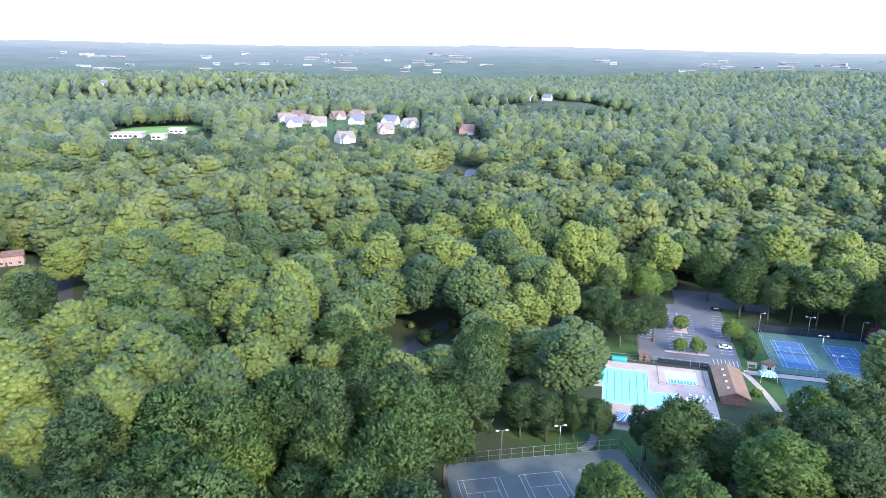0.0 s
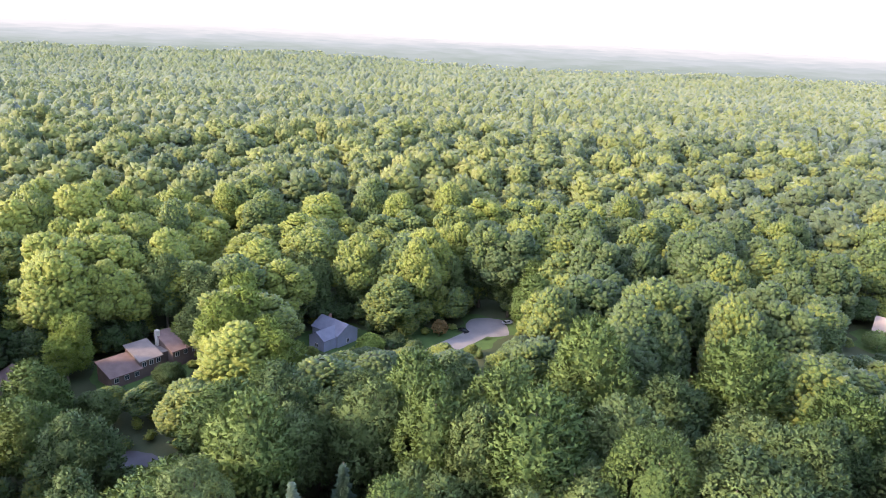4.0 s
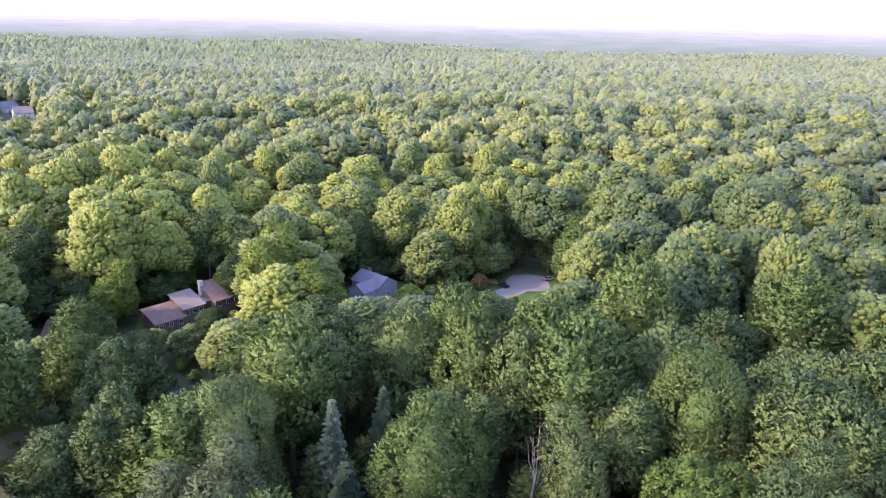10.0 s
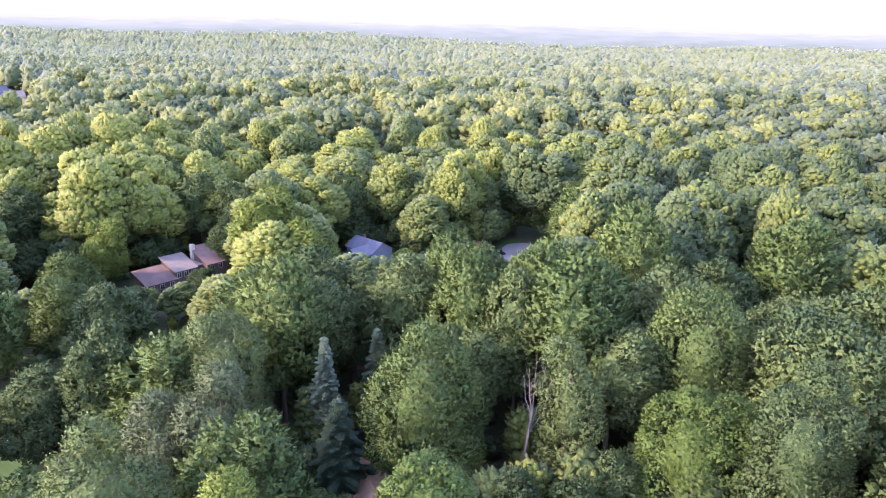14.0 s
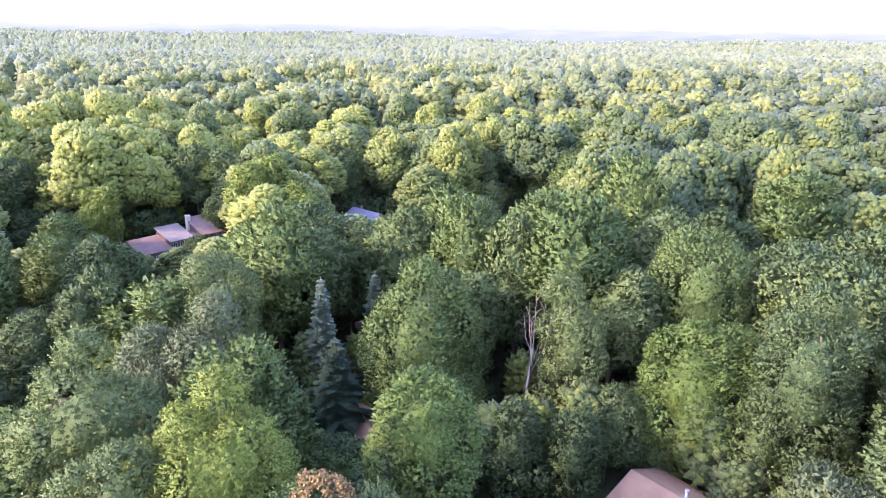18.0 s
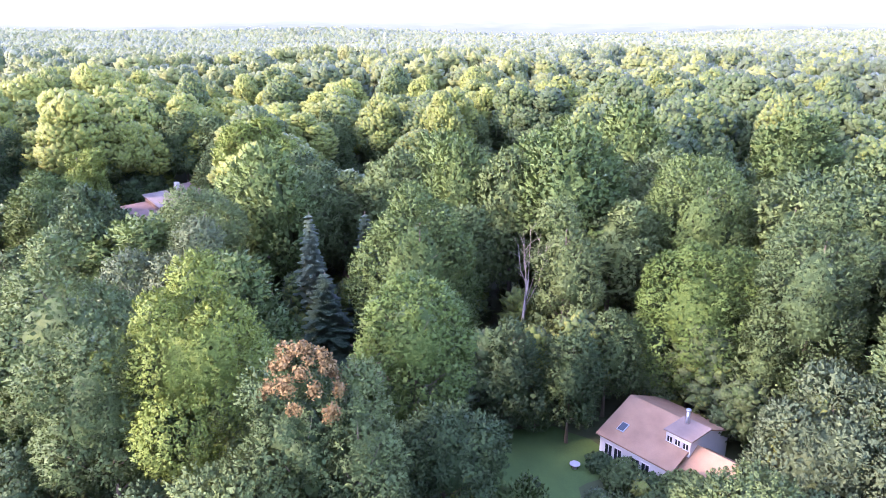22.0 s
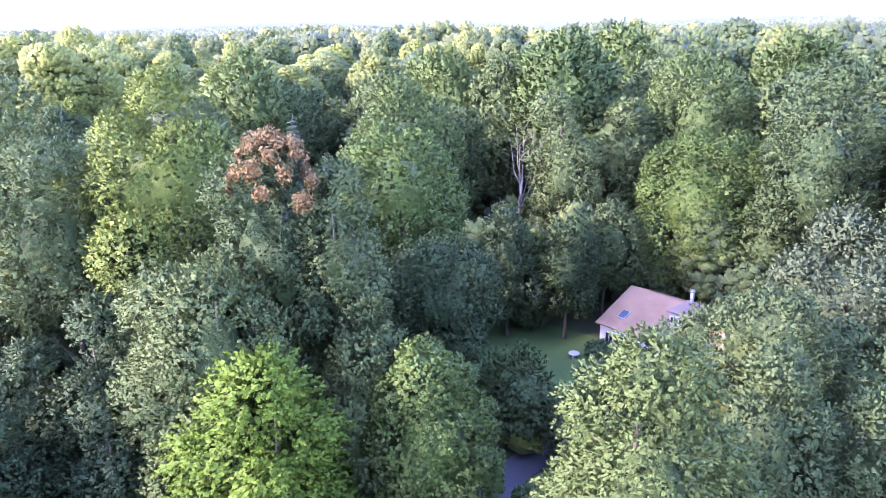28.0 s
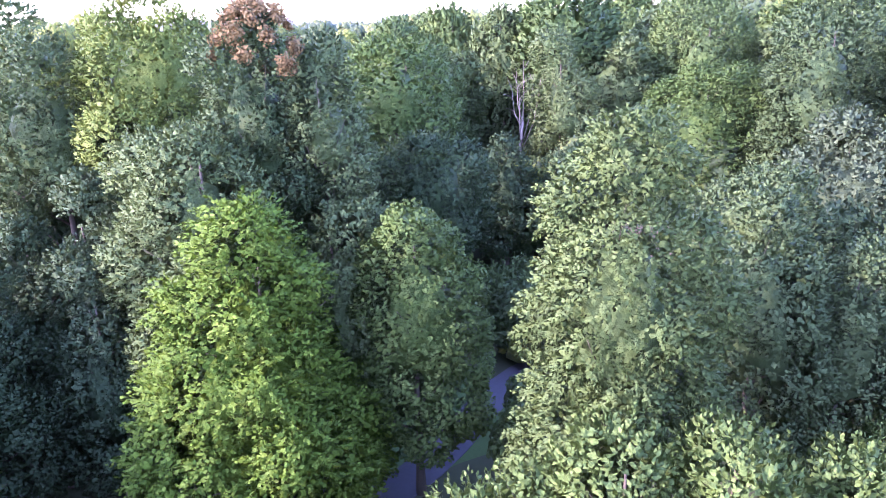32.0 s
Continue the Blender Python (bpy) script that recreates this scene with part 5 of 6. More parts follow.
strip("road", [(-135, 236), (-150, 262), (-170, 300), (-190, 318)], 7, ASPHALT, "dark asphalt road under trees", "road")
lane = strip("lane", [(-18, -24), (-36, -8), (-44, -3), (-55, 0), (-62, 6), (-66, 14), (-70, 20)], 3.4, ASPHALT, "narrow dark asphalt lane between trees", "road", lift=0.06)
strip("lane", [(-14, -20), (-27, -22), (-33, -31.5), (-36.5, -41), (-44, -52), (-60, -64), (-90, -96)], 4.0, ASPHALT, "grey asphalt drive under trees", "road", lift=0.06)
patch("lawn", -49, -3, 7, 8, 30, GRASS, "grass verge beside the lane", "grass", seed=15, lift=0.03)
patch("lawn", *in_park(41, 18), 7, 20, PARK_TURN, GRASS, "green lawn between the pool and the courts", "grass", seed=16, lift=0.03)
patch("lawn", *in_park(-2, 33), 26, 10, PARK_TURN, GRASS, "green lawn between the pool and the car park", "grass", seed=17, lift=0.02)
patch("lawn", *in_park(0, -34), 34, 9, PARK_TURN, GRASS, "shaded lawn between the pool and the grey courts", "grass", seed=18, lift=0.02)
patch("lawn", *in_park(42, 55), 6, 26, PARK_TURN, GRASS, "green strip between the car park and the courts", "grass", seed=19, lift=0.025)
rng = np.random.default_rng(44)
edge = thing("stone_edging", "ring of pale rounded stones edging the lawn", "edging", -102, -91, 0.05, 0)
for k in range(46):
    a = -0.5 + k * 0.06
    bm = bmesh.new()
    bmesh.ops.create_icosphere(bm, subdivisions=1, radius=0.36)
    bmesh.ops.scale(bm, verts=bm.verts, vec=(1, rng.uniform(0.7, 1.1), 0.55))
    ob = part("stone", bm, STONE, edge)
    ob.location = (math.cos(a + 2.2) * 9 + rng.uniform(-0.3, 0.3) + 4, math.sin(a + 2.2) * 8 - 4, 0.12)

# round garden table on the lawn
gt = thing("garden_table", "pale round garden table on the lawn", "table", -80, 7.6, float(land(-80, 7.6)) + 0.04)
bm = bmesh.new()
tube(bm, [(0, 0, 0.68), (0, 0, 0.75)], [0.72, 0.70], 20)
part("tabletop", bm, STONE, gt)
bm = bmesh.new()
tube(bm, [(0, 0, 0), (0, 0, 0.35), (0, 0, 0.68)], [0.34, 0.16, 0.30], 10)
part("pedestal", bm, STONE, gt)


# ---- swimming pool ----
def at_park(name, label, category, x, y, turn=0.0, z=0.0, group=""):
    ob = thing(name, label, category, group=group)
    ob.matrix_basis = PARK @ pose(x, y, z, 0, 0, turn)
    return ob


def flat(bm, x0, x1, y0, y1, z):
    bm.faces.new([bm.verts.new((x, y, z)) for x, y in ((x0, y0), (x1, y0), (x1, y1), (x0, y1))])


deck = at_park("pool_deck", "pale concrete deck round the swimming pool", "paving", 0, 0)
deck["kind"] = "structure"
xs, ys = (-24, -20.6, -8, 6, 9.4, 12, 14.8, 22, 26), (-27, -11.3, -1, 2.8, 7, 13.6, 17, 19.5)


def wet(x, y):
    return ((-8 < x < 6 and -11.3 < y < 13.6) or (-20.6 < x < -8 and 2.8 < y < 13.6) or (6 < x < 14.8 and -11.3 < y < -1)
            or (12 < x < 22 and 7 < y < 17))


for i in range(len(xs) - 1):
    for j in range(len(ys) - 1):
        cx, cy = (xs[i] + xs[i + 1]) / 2, (ys[j] + ys[j + 1]) / 2
        if wet(cx, cy) or (cx < -8 and cy < -1):
            continue
        part("slab", a_box(xs[i] + 0.01, xs[i + 1] - 0.01, ys[j] + 0.01, ys[j + 1] - 0.01, -0.6, 0.14), CONCRETE, deck)
pool = at_park("swimming_pool", "turquoise L-shaped outdoor pool with dark lane lines", "pool", 0, 0)
for x0, x1, y0, y1, m in ((-8, 6, -11.3, 13.6, POOL_BLUE), (-20.6, -8, 2.8, 13.6, POOL_DEEP), (6, 14.8, -11.3, -1, POOL_BLUE)):
    bm = bmesh.new()
    flat(bm, x0, x1, y0, y1, 0.03)
    part("basin_floor", bm, m, pool)
bm = bmesh.new()
for x0, x1, y0, y1 in ((-8, 6, -11.3, 13.6), (-20.6, -8, 2.8, 13.6), (6, 14.8, -11.3, -1)):
    flat(bm, x0, x1, y0, y1, 0.11)
part("water", bm, WATER, pool, "clear water")
for k in range(6):
    part("lane_line", a_box(-6.9 + k * 2.33, -6.65 + k * 2.33, -9.5, 11.8, 0.03, 0.045), LANE, pool)
for x0, x1, y0, y1 in ((-20.9, 6.3, 13.6, 13.9), (6, 6.3, -1, 13.6), (6.3, 15.1, -1, -0.7), (14.8, 15.1, -11.3, -1), (-8.3, 15.1, -11.6, -11.3),
                       (-8.3, -8, -11.3, 2.8), (-20.9, -8.3, 2.5, 2.8), (-20.9, -20.6, 2.8, 13.6)):
    part("coping", a_box(x0, x1, y0, y1, -0.1, 0.2, bevel=0.02), WHITE, pool)
wade = at_park("wading_pool", "drained white wading pool with a green mat", "pool", 0, 0)
part("basin_floor", a_box(12, 22, 7, 17, -0.5, 0.04), WHITE, wade)
part("mat", a_box(12.8, 21.6, 7.6, 9.8, 0.04, 0.14), TEAL_CLOTH, wade, "green mat with pale stripes")
for k in range(9):
    part("stripe", a_box(13.2 + k, 13.45 + k, 7.7, 9.7, 0.14, 0.16), WHITE_CLOTH, wade)


def fence(name, label, pts, height, spacing=3.0, m=None, cloth=None, frame_m=None):
    """A fence along points in the axes m: posts, rails and, where it has one, cloth."""
    fn = thing(name, label, "fence")
    fn.matrix_basis = frame_m or PARK
    for (x0, y0), (x1, y1) in zip(pts, pts[1:]):
        n = max(1, round(math.hypot(x1 - x0, y1 - y0) / spacing))
        for k in range(n + 1):
            x, y = x0 + (x1 - x0) * k / n, y0 + (y1 - y0) * k / n
            part("post", a_box(x - 0.04, x + 0.04, y - 0.04, y + 0.04, -0.05, height), m or METAL, fn)
        for zz in (height - 0.05, height * 0.5, 0.12):
            part("rail", tube(bmesh.new(), [(x0, y0, zz), (x1, y1, zz)], [0.03, 0.03], 5), m or METAL, fn)
        if cloth:
            bm = bmesh.new()
            a = Vector((x1 - x0, y1 - y0, 0)).normalized()
            o = Vector((-a.y, a.x, 0)) * 0.02
            v = [bm.verts.new(Vector((x, y, z)) + o * s) for s in (1, -1) for x, y, z in ((x0, y0, 0.15), (x1, y1, 0.15), (x1, y1, height - 0.1), (x0, y0, height - 0.1))]
            for f in ((0, 1, 2, 3), (7, 6, 5, 4), (3, 2, 6, 7)):
                bm.faces.new([v[i] for i in f])
            part("cloth", bm, cloth, fn)
    return fn


fence("pool_fence", "tall chain-link fence round the pool deck", [(-24.5, 0), (-24.5, 20), (3, 22), (26.5, 21.5)], 2.4)
fence("wading_fence", "low dark fence round the wading pool", [(9.4, 5.4), (24, 5.4), (24, 19), (9.4, 19), (9.4, 5.4)], 1.2, 2.4, DARK_METAL)
fence("hedge_fence", "dark screen fence along the car park edge", [(10, 21.8), (26.5, 21.5)], 2.0, 3.0, DARK_METAL, SCREEN)

bath = at_park("bathhouse", "low bathhouse with a broad red-brown shingle roof", "building", 31.2, 7, 90)
part("wall", gable(bmesh.new(), -10, 10, -3.8, 3.8, -0.2, 2.8, 1.5), BRICK, bath)
part("roof", slope(-10, 10, -3.8, 2.8, 0, 4.3, 0.9), RED_ROOF, bath)
part("roof", slope(-10, 10, 3.8, 2.8, 0, 4.3, 0.9), RED_ROOF, bath)
for k in range(4):
    part("roof_vent", a_box(-7 + k * 4.4, -6.2 + k * 4.4, 1.2, 2.0, 3.5, 4.15, bevel=0.05), WHITE, bath)
gs = at_park("guard_shed", "small brick shed with a flat brown roof", "shed", 5.5, 24)
part("wall", a_box(-1.8, 1.8, -1.5, 1.5, -0.1, 2.6), BRICK, gs)
part("roof", a_box(-2.2, 2.2, -1.9, 1.9, 2.6, 2.8, bevel=0.03), BROWN_ROOF, gs)
part("door", a_box(-0.5, 0.5, -1.56, -1.48, 0, 2.0), DARK_METAL, gs)


def striped_canopy(x, y, w, d, cloth, label, peak=3.8):
    """A pyramid awning of alternating strips on four posts."""
    c = at_park("striped_canopy", label, "canopy", x, y)
    for u in (-w / 2, w / 2):
        for v in (-d / 2, d / 2):
            part("post", a_box(u - 0.06, u + 0.06, v - 0.06, v + 0.06, 0, 2.5), WHITE, c)
    n = 8
    for face in range(4):
        a, half, dep = face * 90, (w if face % 2 == 0 else d) / 2, (d if face % 2 == 0 else w) / 2
        for k in range(n):
            bm = bmesh.new()
            u0, u1 = -half + 2 * half * k / n, -half + 2 * half * (k + 1) / n
            lo = [(u0, -dep, 2.45), (u1, -dep, 2.45)]
            hi = [(u1 * 0.06, -dep * 0.06, peak), (u0 * 0.06, -dep * 0.06, peak)]
            top = [bm.verts.new(p) for p in lo + hi]
            low = [bm.verts.new((p[0], p[1], p[2] - 0.05)) for p in lo + hi]
            val = [bm.verts.new((p[0], p[1], 2.1)) for p in lo]
            bm.faces.new(top)
            bm.faces.new(low[::-1])
            bm.faces.new((val[0], val[1], top[1], top[0]))
            part("strip", bm, cloth if k % 2 else WHITE_CLOTH, c).matrix_basis = pose(0, 0, 0, 0, 0, a)
    return c


striped_canopy(-0.5, -23, 6.5, 5.5, BLUE_CLOTH, "blue and white striped pyramid canopy by the pool")
striped_canopy(11.5, -23, 5.5, 4.5, BLUE_CLOTH, "blue and white striped pyramid canopy by the pool")
striped_canopy(44.5, 17.5, 5.0, 4.5, TEAL_CLOTH, "turquoise and white striped canopy by the courts")
snack = at_park("snack_bar", "small brick snack bar beneath the trees", "building", 12.5, -30)
part("wall", a_box(-4, 4, -2, 2, -0.1, 2.6), BRICK, snack)
part("roof", a_box(-4.5, 4.5, -2.5, 2.5, 2.6, 2.85, bevel=0.04), BROWN_ROOF, snack)
pav = at_park("court_pavilion", "little white pavilion with a red-brown hipped roof", "pavilion", 46.0, 25.5)
part("wall", a_box(-1.8, 1.8, -1.8, 1.8, -0.1, 2.6), WHITE, pav)
bm = bmesh.new()
tube(bm, [(0, 0, 2.6), (0, 0, 4.2)], [3.2, 0.3], 4)
part("roof", bm, RED_ROOF, pav)
window(pav, 0, -1.8, 1.0, 1.2, 1.2, 0)
kiosk = at_park("bench_shelter", "small white-posted shelter with a bench", "shelter", 40.8, 25)
for u in (-1.3, 1.3):
    for v in (-0.8, 0.8):
        part("post", a_box(u - 0.05, u + 0.05, v - 0.05, v + 0.05, -0.05, 2.2), WHITE, kiosk)
part("roof", a_box(-1.6, 1.6, -1.1, 1.1, 2.2, 2.35, bevel=0.03), TAN_ROOF, kiosk)
part("bench", a_box(-1.1, 1.1, 0.2, 0.6, 0.4, 0.48), TIMBER, kiosk)
tent = at_park("equipment_cover", "turquoise tarpaulin-covered bin by the fence", "cover", -3.0, 20.2)
part("cover", a_box(-2.6, 2.6, -0.9, 0.9, 0.1, 1.6, bevel=0.25), TEAL_CLOTH, tent)


def lounger_mesh():
    bm = bmesh.new()
    box(bm, -0.32, 0.32, -0.9, 0.35, 0.30, 0.36)
    v = [bm.verts.new(p) for p in ((-0.32, 0.35, 0.30), (0.32, 0.35, 0.30), (0.32, 0.95, 0.72), (-0.32, 0.95, 0.72),
                                   (-0.32, 0.35, 0.36), (0.32, 0.35, 0.36), (0.32, 0.95, 0.78), (-0.32, 0.95, 0.78))]
    for f in ((3, 2, 1, 0), (4, 5, 6, 7), (0, 1, 5, 4), (1, 2, 6, 5), (2, 3, 7, 6), (3, 0, 4, 7)):
        bm.faces.new([v[i] for i in f])
    me = bpy.data.meshes.new("sling")
    bm.to_mesh(me)
    bm.free()
    me.materials.append(WHITE_CLOTH)
    return me


SLING = lounger_mesh()
bm = a_box(-0.03, 0.03, -0.03, 0.03, 0, 0.3)
LEG = bpy.data.meshes.new("leg")
bm.to_mesh(LEG)
bm.free()
LEG.materials.append(METAL)
rng = np.random.default_rng(3)
for k in range(26):
    if k < 8:
        x, y, a = -22.4, 5 + k * 1.05, 90
    elif k < 16:
        x, y, a = 17.5 + (k - 8) * 1.0, -4 + (k % 2) * 2.4, 0
    else:
        x, y, a = 17.5 + (k - 16) * 0.85, -14, 180
    ch = at_park("sun_lounger", "white sun lounger on the pool deck", "lounger", x, y, a + float(rng.uniform(-8, 8)), 0.14, "loungers round the pool")
    part("sling", SLING, None, ch)
    for u, v in ((-0.28, -0.8), (0.28, -0.8), (-0.28, 0.3), (0.28, 0.3)):
        part("leg", LEG, None, ch).location = (u, v, 0)

# ---- car park ----
lot = at_park("car_park", "grey asphalt car park with white stall lines", "car park", 0, 0)
lot["kind"] = "structure"
bm = bmesh.new()
flat(bm, 4, 38, 24.5, 84, 0.06)
LOT_ASPHALT = material("sun_bleached_asphalt", (0.135, 0.132, 0.136), 0.9, scale=0.4, bump=0.2)
part("paving", bm, LOT_ASPHALT, lot)
bm = bmesh.new()
flat(bm, 20, 60, 84, 104, 0.06)
part("paving", bm, LOT_ASPHALT, lot)
for x0, x1, y0, y1 in ((14.6, 25.4, 34, 74), (32.5, 37.5, 36, 74), (4.5, 9.5, 44, 80)):
    n = int((y1 - y0) / 2.7)
    for k in range(n + 1):
        part("stall_line", a_box(x0, x1, y0 + k * 2.7, y0 + k * 2.7 + 0.14, 0.06, 0.072), PAINT, lot)
part("stall_line", a_box(19.9, 20.1, 34, 74, 0.06, 0.074), PAINT, lot)
for k in range(7):
    part("stall_line", a_box(29 + k * 1.3, 29.2 + k * 1.3, 26, 30.5, 0.06, 0.072), PAINT, lot)
for x0, x1, y0, y1 in ((13, 28, 32.4, 33.4), (17.5, 22.5, 52, 57)):
    part("kerb", a_box(x0, x1, y0, y1, 0.0, 0.2, bevel=0.03), CONCRETE, lot)


def car(x, y, turn, paint, label, m=None):
    """A small car: body, cabin, windows, wheels."""
    c = thing("car", label, "car", group="parked cars")
    c.matrix_basis = (m or Matrix()) @ pose(x, y, 0.07 if m else float(land(x, y)) + 0.08, 0, 0, turn)
    bm = bmesh.new()
    prof = [(-2.2, 0.35), (2.2, 0.35), (2.25, 0.62), (2.05, 0.82), (1.0, 0.95), (-1.7, 1.0), (-2.2, 0.9)]
    a = [bm.verts.new((x, -0.88, z)) for x, z in prof]
    b = [bm.verts.new((x, 0.88, z)) for x, z in prof]
    bm.faces.new(a)
    bm.faces.new(b[::-1])
    for i in range(len(prof)):
        j = (i + 1) % len(prof)
        bm.faces.new((a[j], a[i], b[i], b[j]))
    bmesh.ops.bevel(bm, geom=list(bm.edges), offset=0.06, segments=2, affect="EDGES")
    part("body", bm, paint, c)
    for nm, mat, grow, top in (("window", GLASS, 0.0, 1.40), ("roof", paint, -0.02, 1.44)):
        bm = bmesh.new()
        z0 = 0.94 if nm == "window" else 1.38
        k = 1.0 if nm == "window" else 0.80
        lo = [bm.verts.new(p) for p in ((-1.75 * (1 if k == 1 else 0.72), -0.80 * (k + 0.02), z0), (0.95 * (1 if k == 1 else 0.42), -0.80 * (k + 0.02), z0),
                                        (0.95 * (1 if k == 1 else 0.42), 0.80 * (k + 0.02), z0), (-1.75 * (1 if k == 1 else 0.72), 0.80 * (k + 0.02), z0))]
        hi = [bm.verts.new(p) for p in ((-1.25, -0.63, top), (0.35, -0.63, top), (0.35, 0.63, top), (-1.25, 0.63, top))]
        bm.faces.new(hi)
        for i in range(4):
            j = (i + 1) % 4
            bm.faces.new((lo[i], lo[j], hi[j], hi[i]))
        bmesh.ops.recalc_face_normals(bm, faces=bm.faces)
        part(nm, bm, mat, c)
    for u in (-1.35, 1.4):
        for v in (-0.86, 0.86):
            part("wheel", tube(bmesh.new(), [(u, v - 0.1, 0.32), (u, v + 0.1, 0.32)], [0.32, 0.32], 12), TYRE, c)


CAR_WHITE = material("white_car_paint", (0.75, 0.75, 0.75), 0.25, bump=0, spread=0.03, spec=0.5)
CAR_BLACK = material("black_car_paint", (0.02, 0.02, 0.022), 0.25, bump=0, spread=0.03, spec=0.5)
CAR_GREY = material("silver_car_paint", (0.38, 0.39, 0.41), 0.3, 0.4, bump=0, spread=0.03, spec=0.5)
car(34.5, 41, 0, CAR_WHITE, "white car parked in a stall", PARK)
car(36.5, 81, 10, CAR_BLACK, "dark car parked at the lot's edge", PARK)
car(20, 58, 90, CAR_GREY, "silver car parked beside a tree island", PARK)
car(-243.5, -17.5, 50, CAR_BLACK, "dark car parked at the cul-de-sac kerb")
car(-225, 141.5, 35, CAR_WHITE, "white car parked by the drive")
car(-227, 147.5, 40, CAR_GREY, "silver car parked by the drive")
car(-255, -1.5, 120, CAR_GREY, "silver car parked at the turning circle")


# ---- tennis courts ----
def court(x0, y0, m, surface, label, net=True):
    """A full court, its near left corner at x0, y0 in the axes m."""
    c = thing("tennis_court", label, "tennis court", group="tennis courts")
    c.matrix_basis = m @ pose(x0, y0, 0.05)
    W, L = 10.97, 23.77
    bm = bmesh.new()
    flat(bm, 0, W, 0, L, 0.012)
    part("surface", bm, surface, c)
    for a, b, d, e in ((0, W, 0, 0.12), (0, W, L - 0.12, L), (0, 0.1, 0, L), (W - 0.1, W, 0, L), (1.37, 1.47, 0, L), (W - 1.47, W - 1.37, 0, L),
                       (1.37, W - 1.37, 5.49, 5.59), (1.37, W - 1.37, L - 5.59, L - 5.49), (W / 2 - 0.05, W / 2 + 0.05, 5.49, L - 5.49)):
        part("line", a_box(a, b, d, e, 0.012, 0.022), PAINT, c)
    if net:
        bm = bmesh.new()
        for k in range(64):
            box(bm, -0.9 + k * 0.2, -0.885 + k * 0.2, L / 2 - 0.01, L / 2 + 0.01, 0.05, 0.9)
        for k in range(5):
            box(bm, -0.9, W + 0.9, L / 2 - 0.012, L / 2 + 0.012, 0.1 + k * 0.18, 0.115 + k * 0.18)
        part("net", bm, SCREEN, c)
        part("net_band", a_box(-0.9, W + 0.9, L / 2 - 0.02, L / 2 + 0.02, 0.9, 0.95), PAINT, c)
        for u in (-0.9, W + 0.9):
            part("post", a_box(u - 0.05, u + 0.05, L / 2 - 0.05, L / 2 + 0.05, 0, 1.07), DARK_METAL, c)


for nm, x0, x1, y0, y1, surf, m, lab in (("court_apron", 48.5, 86, 24.5, 61, COURT_GREEN, PARK, "grey-green apron of the blue courts"),
                                         ("court_apron", 48.5, 72, -17, 20, COURT_GREEN, PARK, "grey-green apron of the lower court"),
                                         ("court_apron", 0, 49, -38, 0, COURT_GREY, GREY, "worn grey apron of the old courts"),
                                         ("walkway", 38, 86, 20.6, 23.8, CONCRETE, PARK, "pale walkway between the courts")):
    bm = bmesh.new()
    flat(bm, x0, x1, y0, y1, 0.05)
    solid(nm, bm, surf, lab, "paving").matrix_basis = m
for x, y in ((52, 29.8), (70, 29.8), (52.5, -11.8)):
    court(x, y, PARK, COURT_BLUE, "blue tennis court with white lines")
for x in (2.4, 18.4, 34.4):
    court(x, -31.1, GREY, COURT_GREY, "worn grey tennis court with white lines", False)
fence("court_fence", "tall court fence hung with dark windscreen", [(48.5, 61), (86, 61), (86, 24.5)], 3.2, 3.0, DARK_METAL, SCREEN)
fence("court_fence", "tall chain-link court fence", [(86, 24.5), (48.5, 24.5), (48.5, 61)], 3.0)
fence("court_fence", "tall chain-link fence of the old courts", [(0, -38), (0, 0), (49, 0), (49, -38)], 3.2, 3.0, None, None, GREY)
strip("path", [in_park(38, 22), in_park(40.5, 14), in_park(43, 4), in_park(44, -4)], 2.0, CONCRETE, "pale curving footpath across the lawn", "path")
strip("path", [in_park(-10, -30), in_park(-9, -36), in_grey(38, 1)], 2.4, OLD_ASPHALT, "grey footpath down to the old courts", "path")


def light_pole(x, y, m, turn, heads=2, h=8.0):
    p = thing("court_light", "tall pole with box floodlights beside the courts", "floodlight", group="court floodlights")
    p.matrix_basis = m @ pose(x, y, 0, 0, 0, turn)
    part("pole", tube(bmesh.new(), [(0, 0, -0.05), (0, 0, h)], [0.10, 0.07], 8), METAL, p)
    for k in range(heads):
        s = -1 if k else 1
        part("arm", tube(bmesh.new(), [(0, 0, h - 0.1), (s * 0.5, 0, h + 0.15), (s * 1.1, 0, h + 0.15)], [0.05, 0.05, 0.04], 6), METAL, p)
        part("lamp_head", a_box(min(s * 0.9, s * 1.7), max(s * 0.9, s * 1.7), -0.3, 0.3, h + 0.0, h + 0.3, bevel=0.04), WHITE, p)


for x, y in ((0, 1), (16, 1), (32, 1), (49.5, 1), (50, -10)):
    light_pole(x, y, GREY, 0, 1 if x in (0, 49.5, 50) else 2)
for x, y in ((49, 60), (66.5, 60.5), (66.5, 42), (84.5, 60), (85, 45), (66.5, 25)):
    light_pole(x, y, PARK, 0, 1 if x in (49, 84.5) else 2)


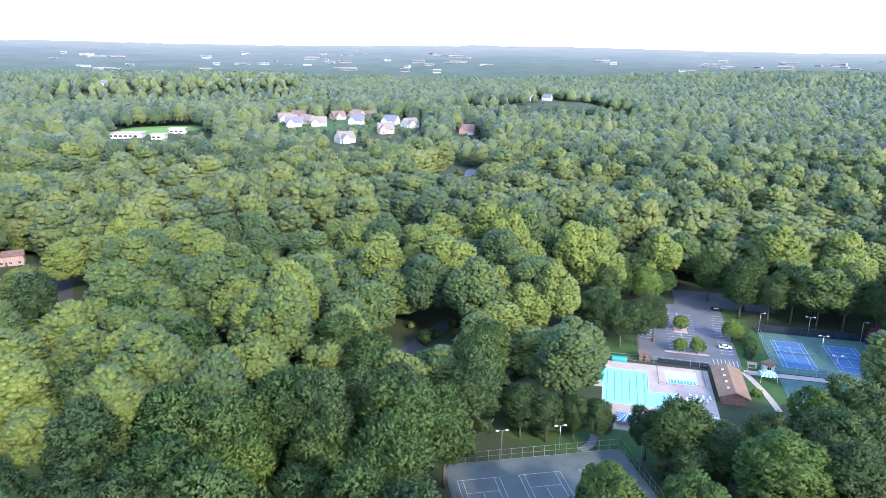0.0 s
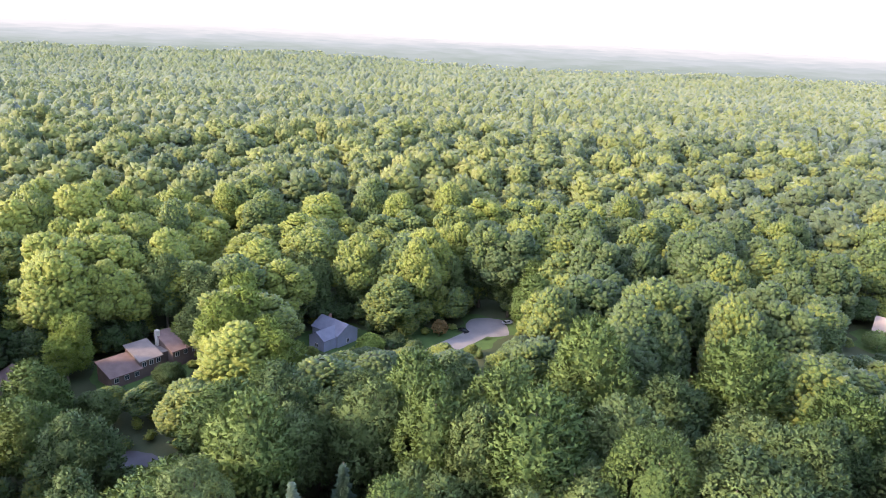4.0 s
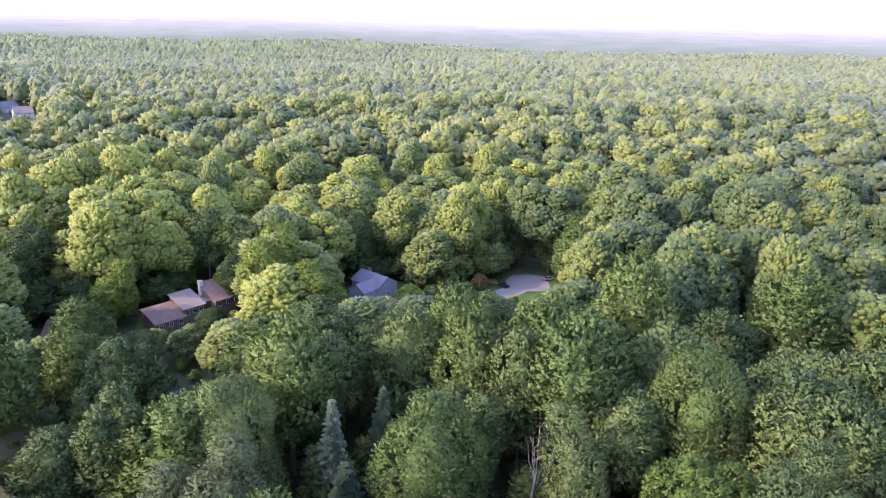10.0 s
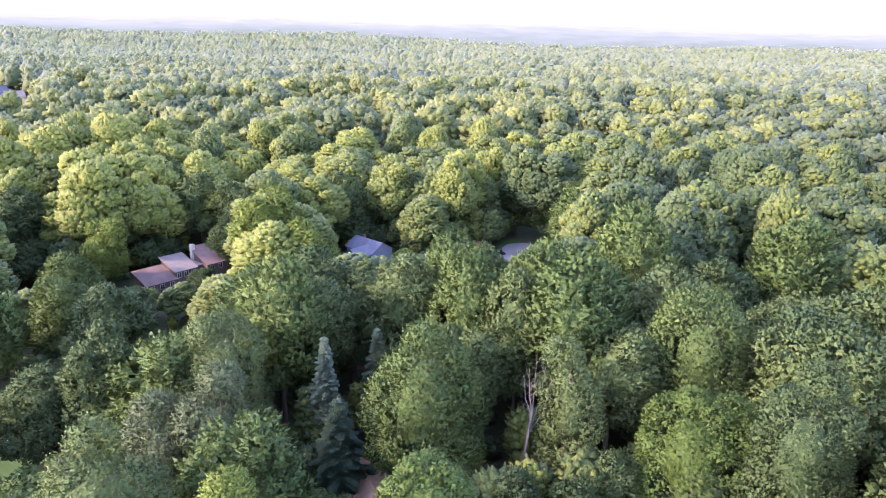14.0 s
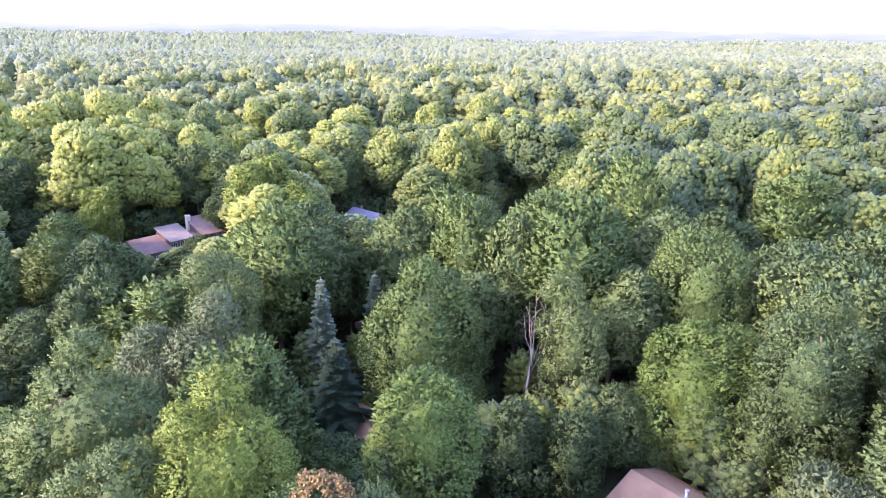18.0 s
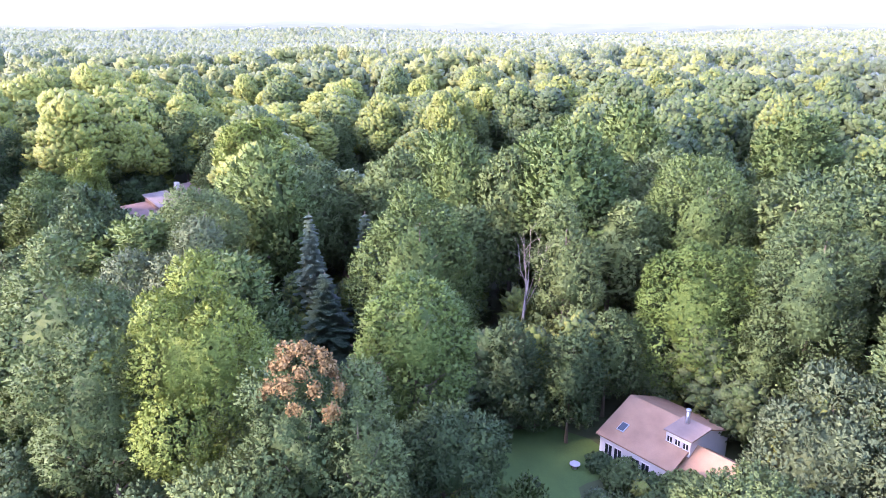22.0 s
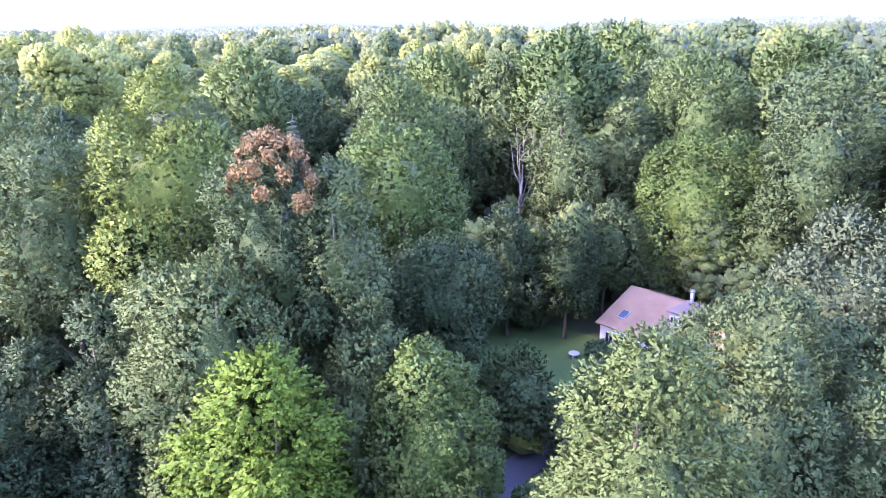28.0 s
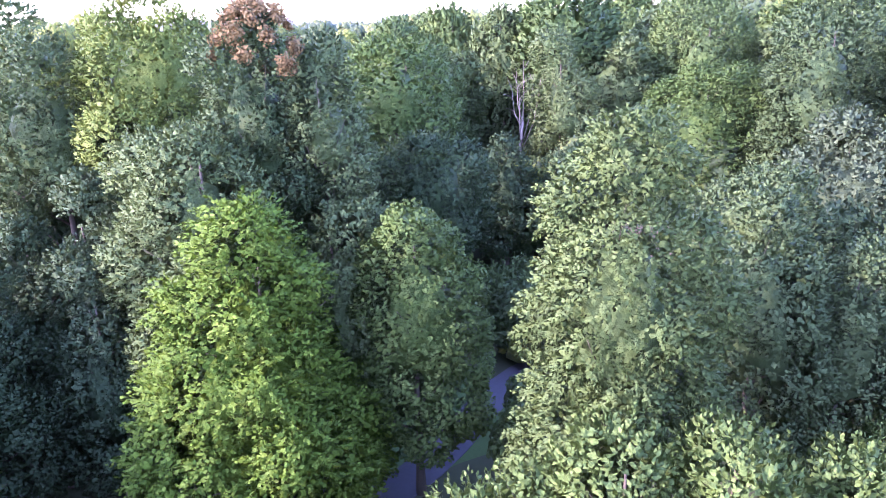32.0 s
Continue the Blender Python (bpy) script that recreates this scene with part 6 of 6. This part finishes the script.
# ---- shrubs and small trees ----
def shrub(x, y, r, h, kind, name, label, m=None, seed=0):
    v = (m @ Vector((x, y, 0))) if m else Vector((x, y, 0))
    z = float(land(v.x, v.y))
    rng = np.random.default_rng(seed + 900)
    s = thing(name, label, "shrub" if h < 5 else "tree", v.x, v.y, z)
    low = 0.0 if h < 5 else 0.25 * h
    form = crown_form(rng, r, low, h, 0.8, 0.25)
    lobes = bunches(rng, form, 40)
    size = 0.34 if math.hypot(v.x, v.y) < 130 else 0.5
    v1, q = leaves(rng, lobes, int(min(4200, 26 * r * h / (size * size) * 0.5)), size)
    v2, t = inner(rng, form, ICO2, 0.8)
    part("trunk", tube(bmesh.new(), [(0, 0, -0.1), (0, 0, h * 0.6)], [0.03 * h + 0.04, 0.02], 6), BARK, s)
    part("crown", mesh_of("crown", np.concatenate([v1, v2]), q, t + len(v1), LEAF[kind]), None, s)


for k, (x, y, r, h, kind) in enumerate(((20, 54.5, 2.6, 6, "lime"), (18, 33, 2.2, 5.5, "lime"), (24, 33, 2.4, 6.5, "lime"), (37.5, 48, 3.4, 8.5, "lime"),
                                        (42, 58, 2.2, 4, "oak"), (42, 50, 2.4, 4.5, "oak"), (43, 42, 2.4, 4.5, "oak"), (41.5, 35, 1.8, 3.5, "oak"),
                                        (8, 82, 6, 15, "lime"), (14, 92, 5, 14, "tulip"), (39, 5, 1.5, 2.2, "lime"), (89, 56, 3.5, 8, "pink"))):
    shrub(x, y, r, h, kind, {"pink": "crape_myrtle"}.get(kind, "small_tree" if h > 5 else "rounded_shrub"),
          {"pink": "crape myrtle in deep pink blossom"}.get(kind, "young light green tree in the car park" if h > 5 else "rounded green shrub beside the car park"), PARK, k)
for k, (x, y, r, h, kind) in enumerate(((-77, 13.5, 2.6, 3.6, "oak"), (-75, 17, 2.4, 3.4, "oak"), (-72.5, 20.5, 3.0, 5.5, "olive"), (-80, 11, 1.8, 2.6, "teal"),
                                        (-69, 24, 3.4, 7, "oak"), (-92, -37, 2.4, 3.6, "plum"), (-88, -33, 3.5, 8, "oak"), (-84, -27, 4, 10, "oak"),
                                        (-214, -46, 4.5, 8.5, "lime"), (-238, -26, 2.8, 6.0, "bronze"), (-222, -40, 3.4, 6, "teal"), (-230, -36, 1.8, 1.6, "oak"),
                                        (-246, 172, 3, 2.5, "lime"), (-250, 150, 6, 8, "teal"), (-262, 136, 5, 7, "oak"), (-88, 2, 2.6, 5, "oak"), (-60, 2, 3.2, 8, "oak"),
                                        (-46, 4, 2.6, 6, "oak"), (-40, 3, 2.0, 6.5, "willow"), (-57, -12, 3.6, 12, "teal"), (-72, -20, 4, 13, "teal"))):
    shrub(x, y, r, h, kind, "small_tree" if h > 5 else "shrub",
          {"plum": "purple-leaved shrub beside the drive", "bronze": "small tree with withered pinkish-brown leaves"}.get(kind, "small leafy tree at the yard's edge" if h > 5 else "rounded green shrub at the yard's edge"), None, 50 + k)

# ---- painted haze in the distance ----
def backdrop():
    """Glowing wooded hills from 2.7 km to the horizon, haze painted into the emission."""
    m = bpy.data.materials.new("painted_haze_glow")
    m.use_nodes = True
    n, l = m.node_tree.nodes, m.node_tree.links
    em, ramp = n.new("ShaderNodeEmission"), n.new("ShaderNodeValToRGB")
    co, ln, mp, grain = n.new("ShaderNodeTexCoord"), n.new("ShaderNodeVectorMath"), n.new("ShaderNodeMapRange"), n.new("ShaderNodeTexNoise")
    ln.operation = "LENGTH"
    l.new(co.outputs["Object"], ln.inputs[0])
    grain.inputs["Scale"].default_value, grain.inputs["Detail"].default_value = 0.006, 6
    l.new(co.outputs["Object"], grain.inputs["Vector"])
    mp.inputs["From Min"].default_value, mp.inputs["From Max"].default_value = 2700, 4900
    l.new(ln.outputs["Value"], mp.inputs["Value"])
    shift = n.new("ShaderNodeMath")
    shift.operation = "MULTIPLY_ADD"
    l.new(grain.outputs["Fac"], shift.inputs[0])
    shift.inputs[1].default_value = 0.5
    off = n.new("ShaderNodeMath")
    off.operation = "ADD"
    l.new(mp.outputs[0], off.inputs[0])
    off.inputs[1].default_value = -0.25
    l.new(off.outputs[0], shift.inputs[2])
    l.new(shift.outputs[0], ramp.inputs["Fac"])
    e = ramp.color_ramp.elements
    # haze painted as glow colours, paler with distance
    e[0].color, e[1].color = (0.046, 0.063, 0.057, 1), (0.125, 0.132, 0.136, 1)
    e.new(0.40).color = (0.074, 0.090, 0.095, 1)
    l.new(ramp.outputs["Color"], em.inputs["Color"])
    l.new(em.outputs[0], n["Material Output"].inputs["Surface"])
    seg = 420
    radii = np.concatenate([np.geomspace(2700, 4890, 34), [4900]])
    a = np.linspace(0, math.tau, seg, endpoint=False)
    x, y = np.outer(radii, np.cos(a)), np.outer(radii, np.sin(a))
    rng = np.random.default_rng(4)
    z = far_hill(x, y) + rng.uniform(-5, 5, x.shape)
    z[0] = land(x[0], y[0]) - 4
    z[-1] = -60
    v = np.stack([x, y, z], 2).reshape(-1, 3)
    i, j = np.meshgrid(np.arange(len(radii) - 1), np.arange(seg), indexing="ij")
    k = (j + 1) % seg
    q = np.stack([i * seg + j, (i + 1) * seg + j, (i + 1) * seg + k, i * seg + k], 2).reshape(-1, 4)
    tagged(new("backdrop", mesh_of("backdrop", v, q, [], m)), "pale wooded hills on the horizon with painted glowing haze", "backdrop", kind="structure")


backdrop()
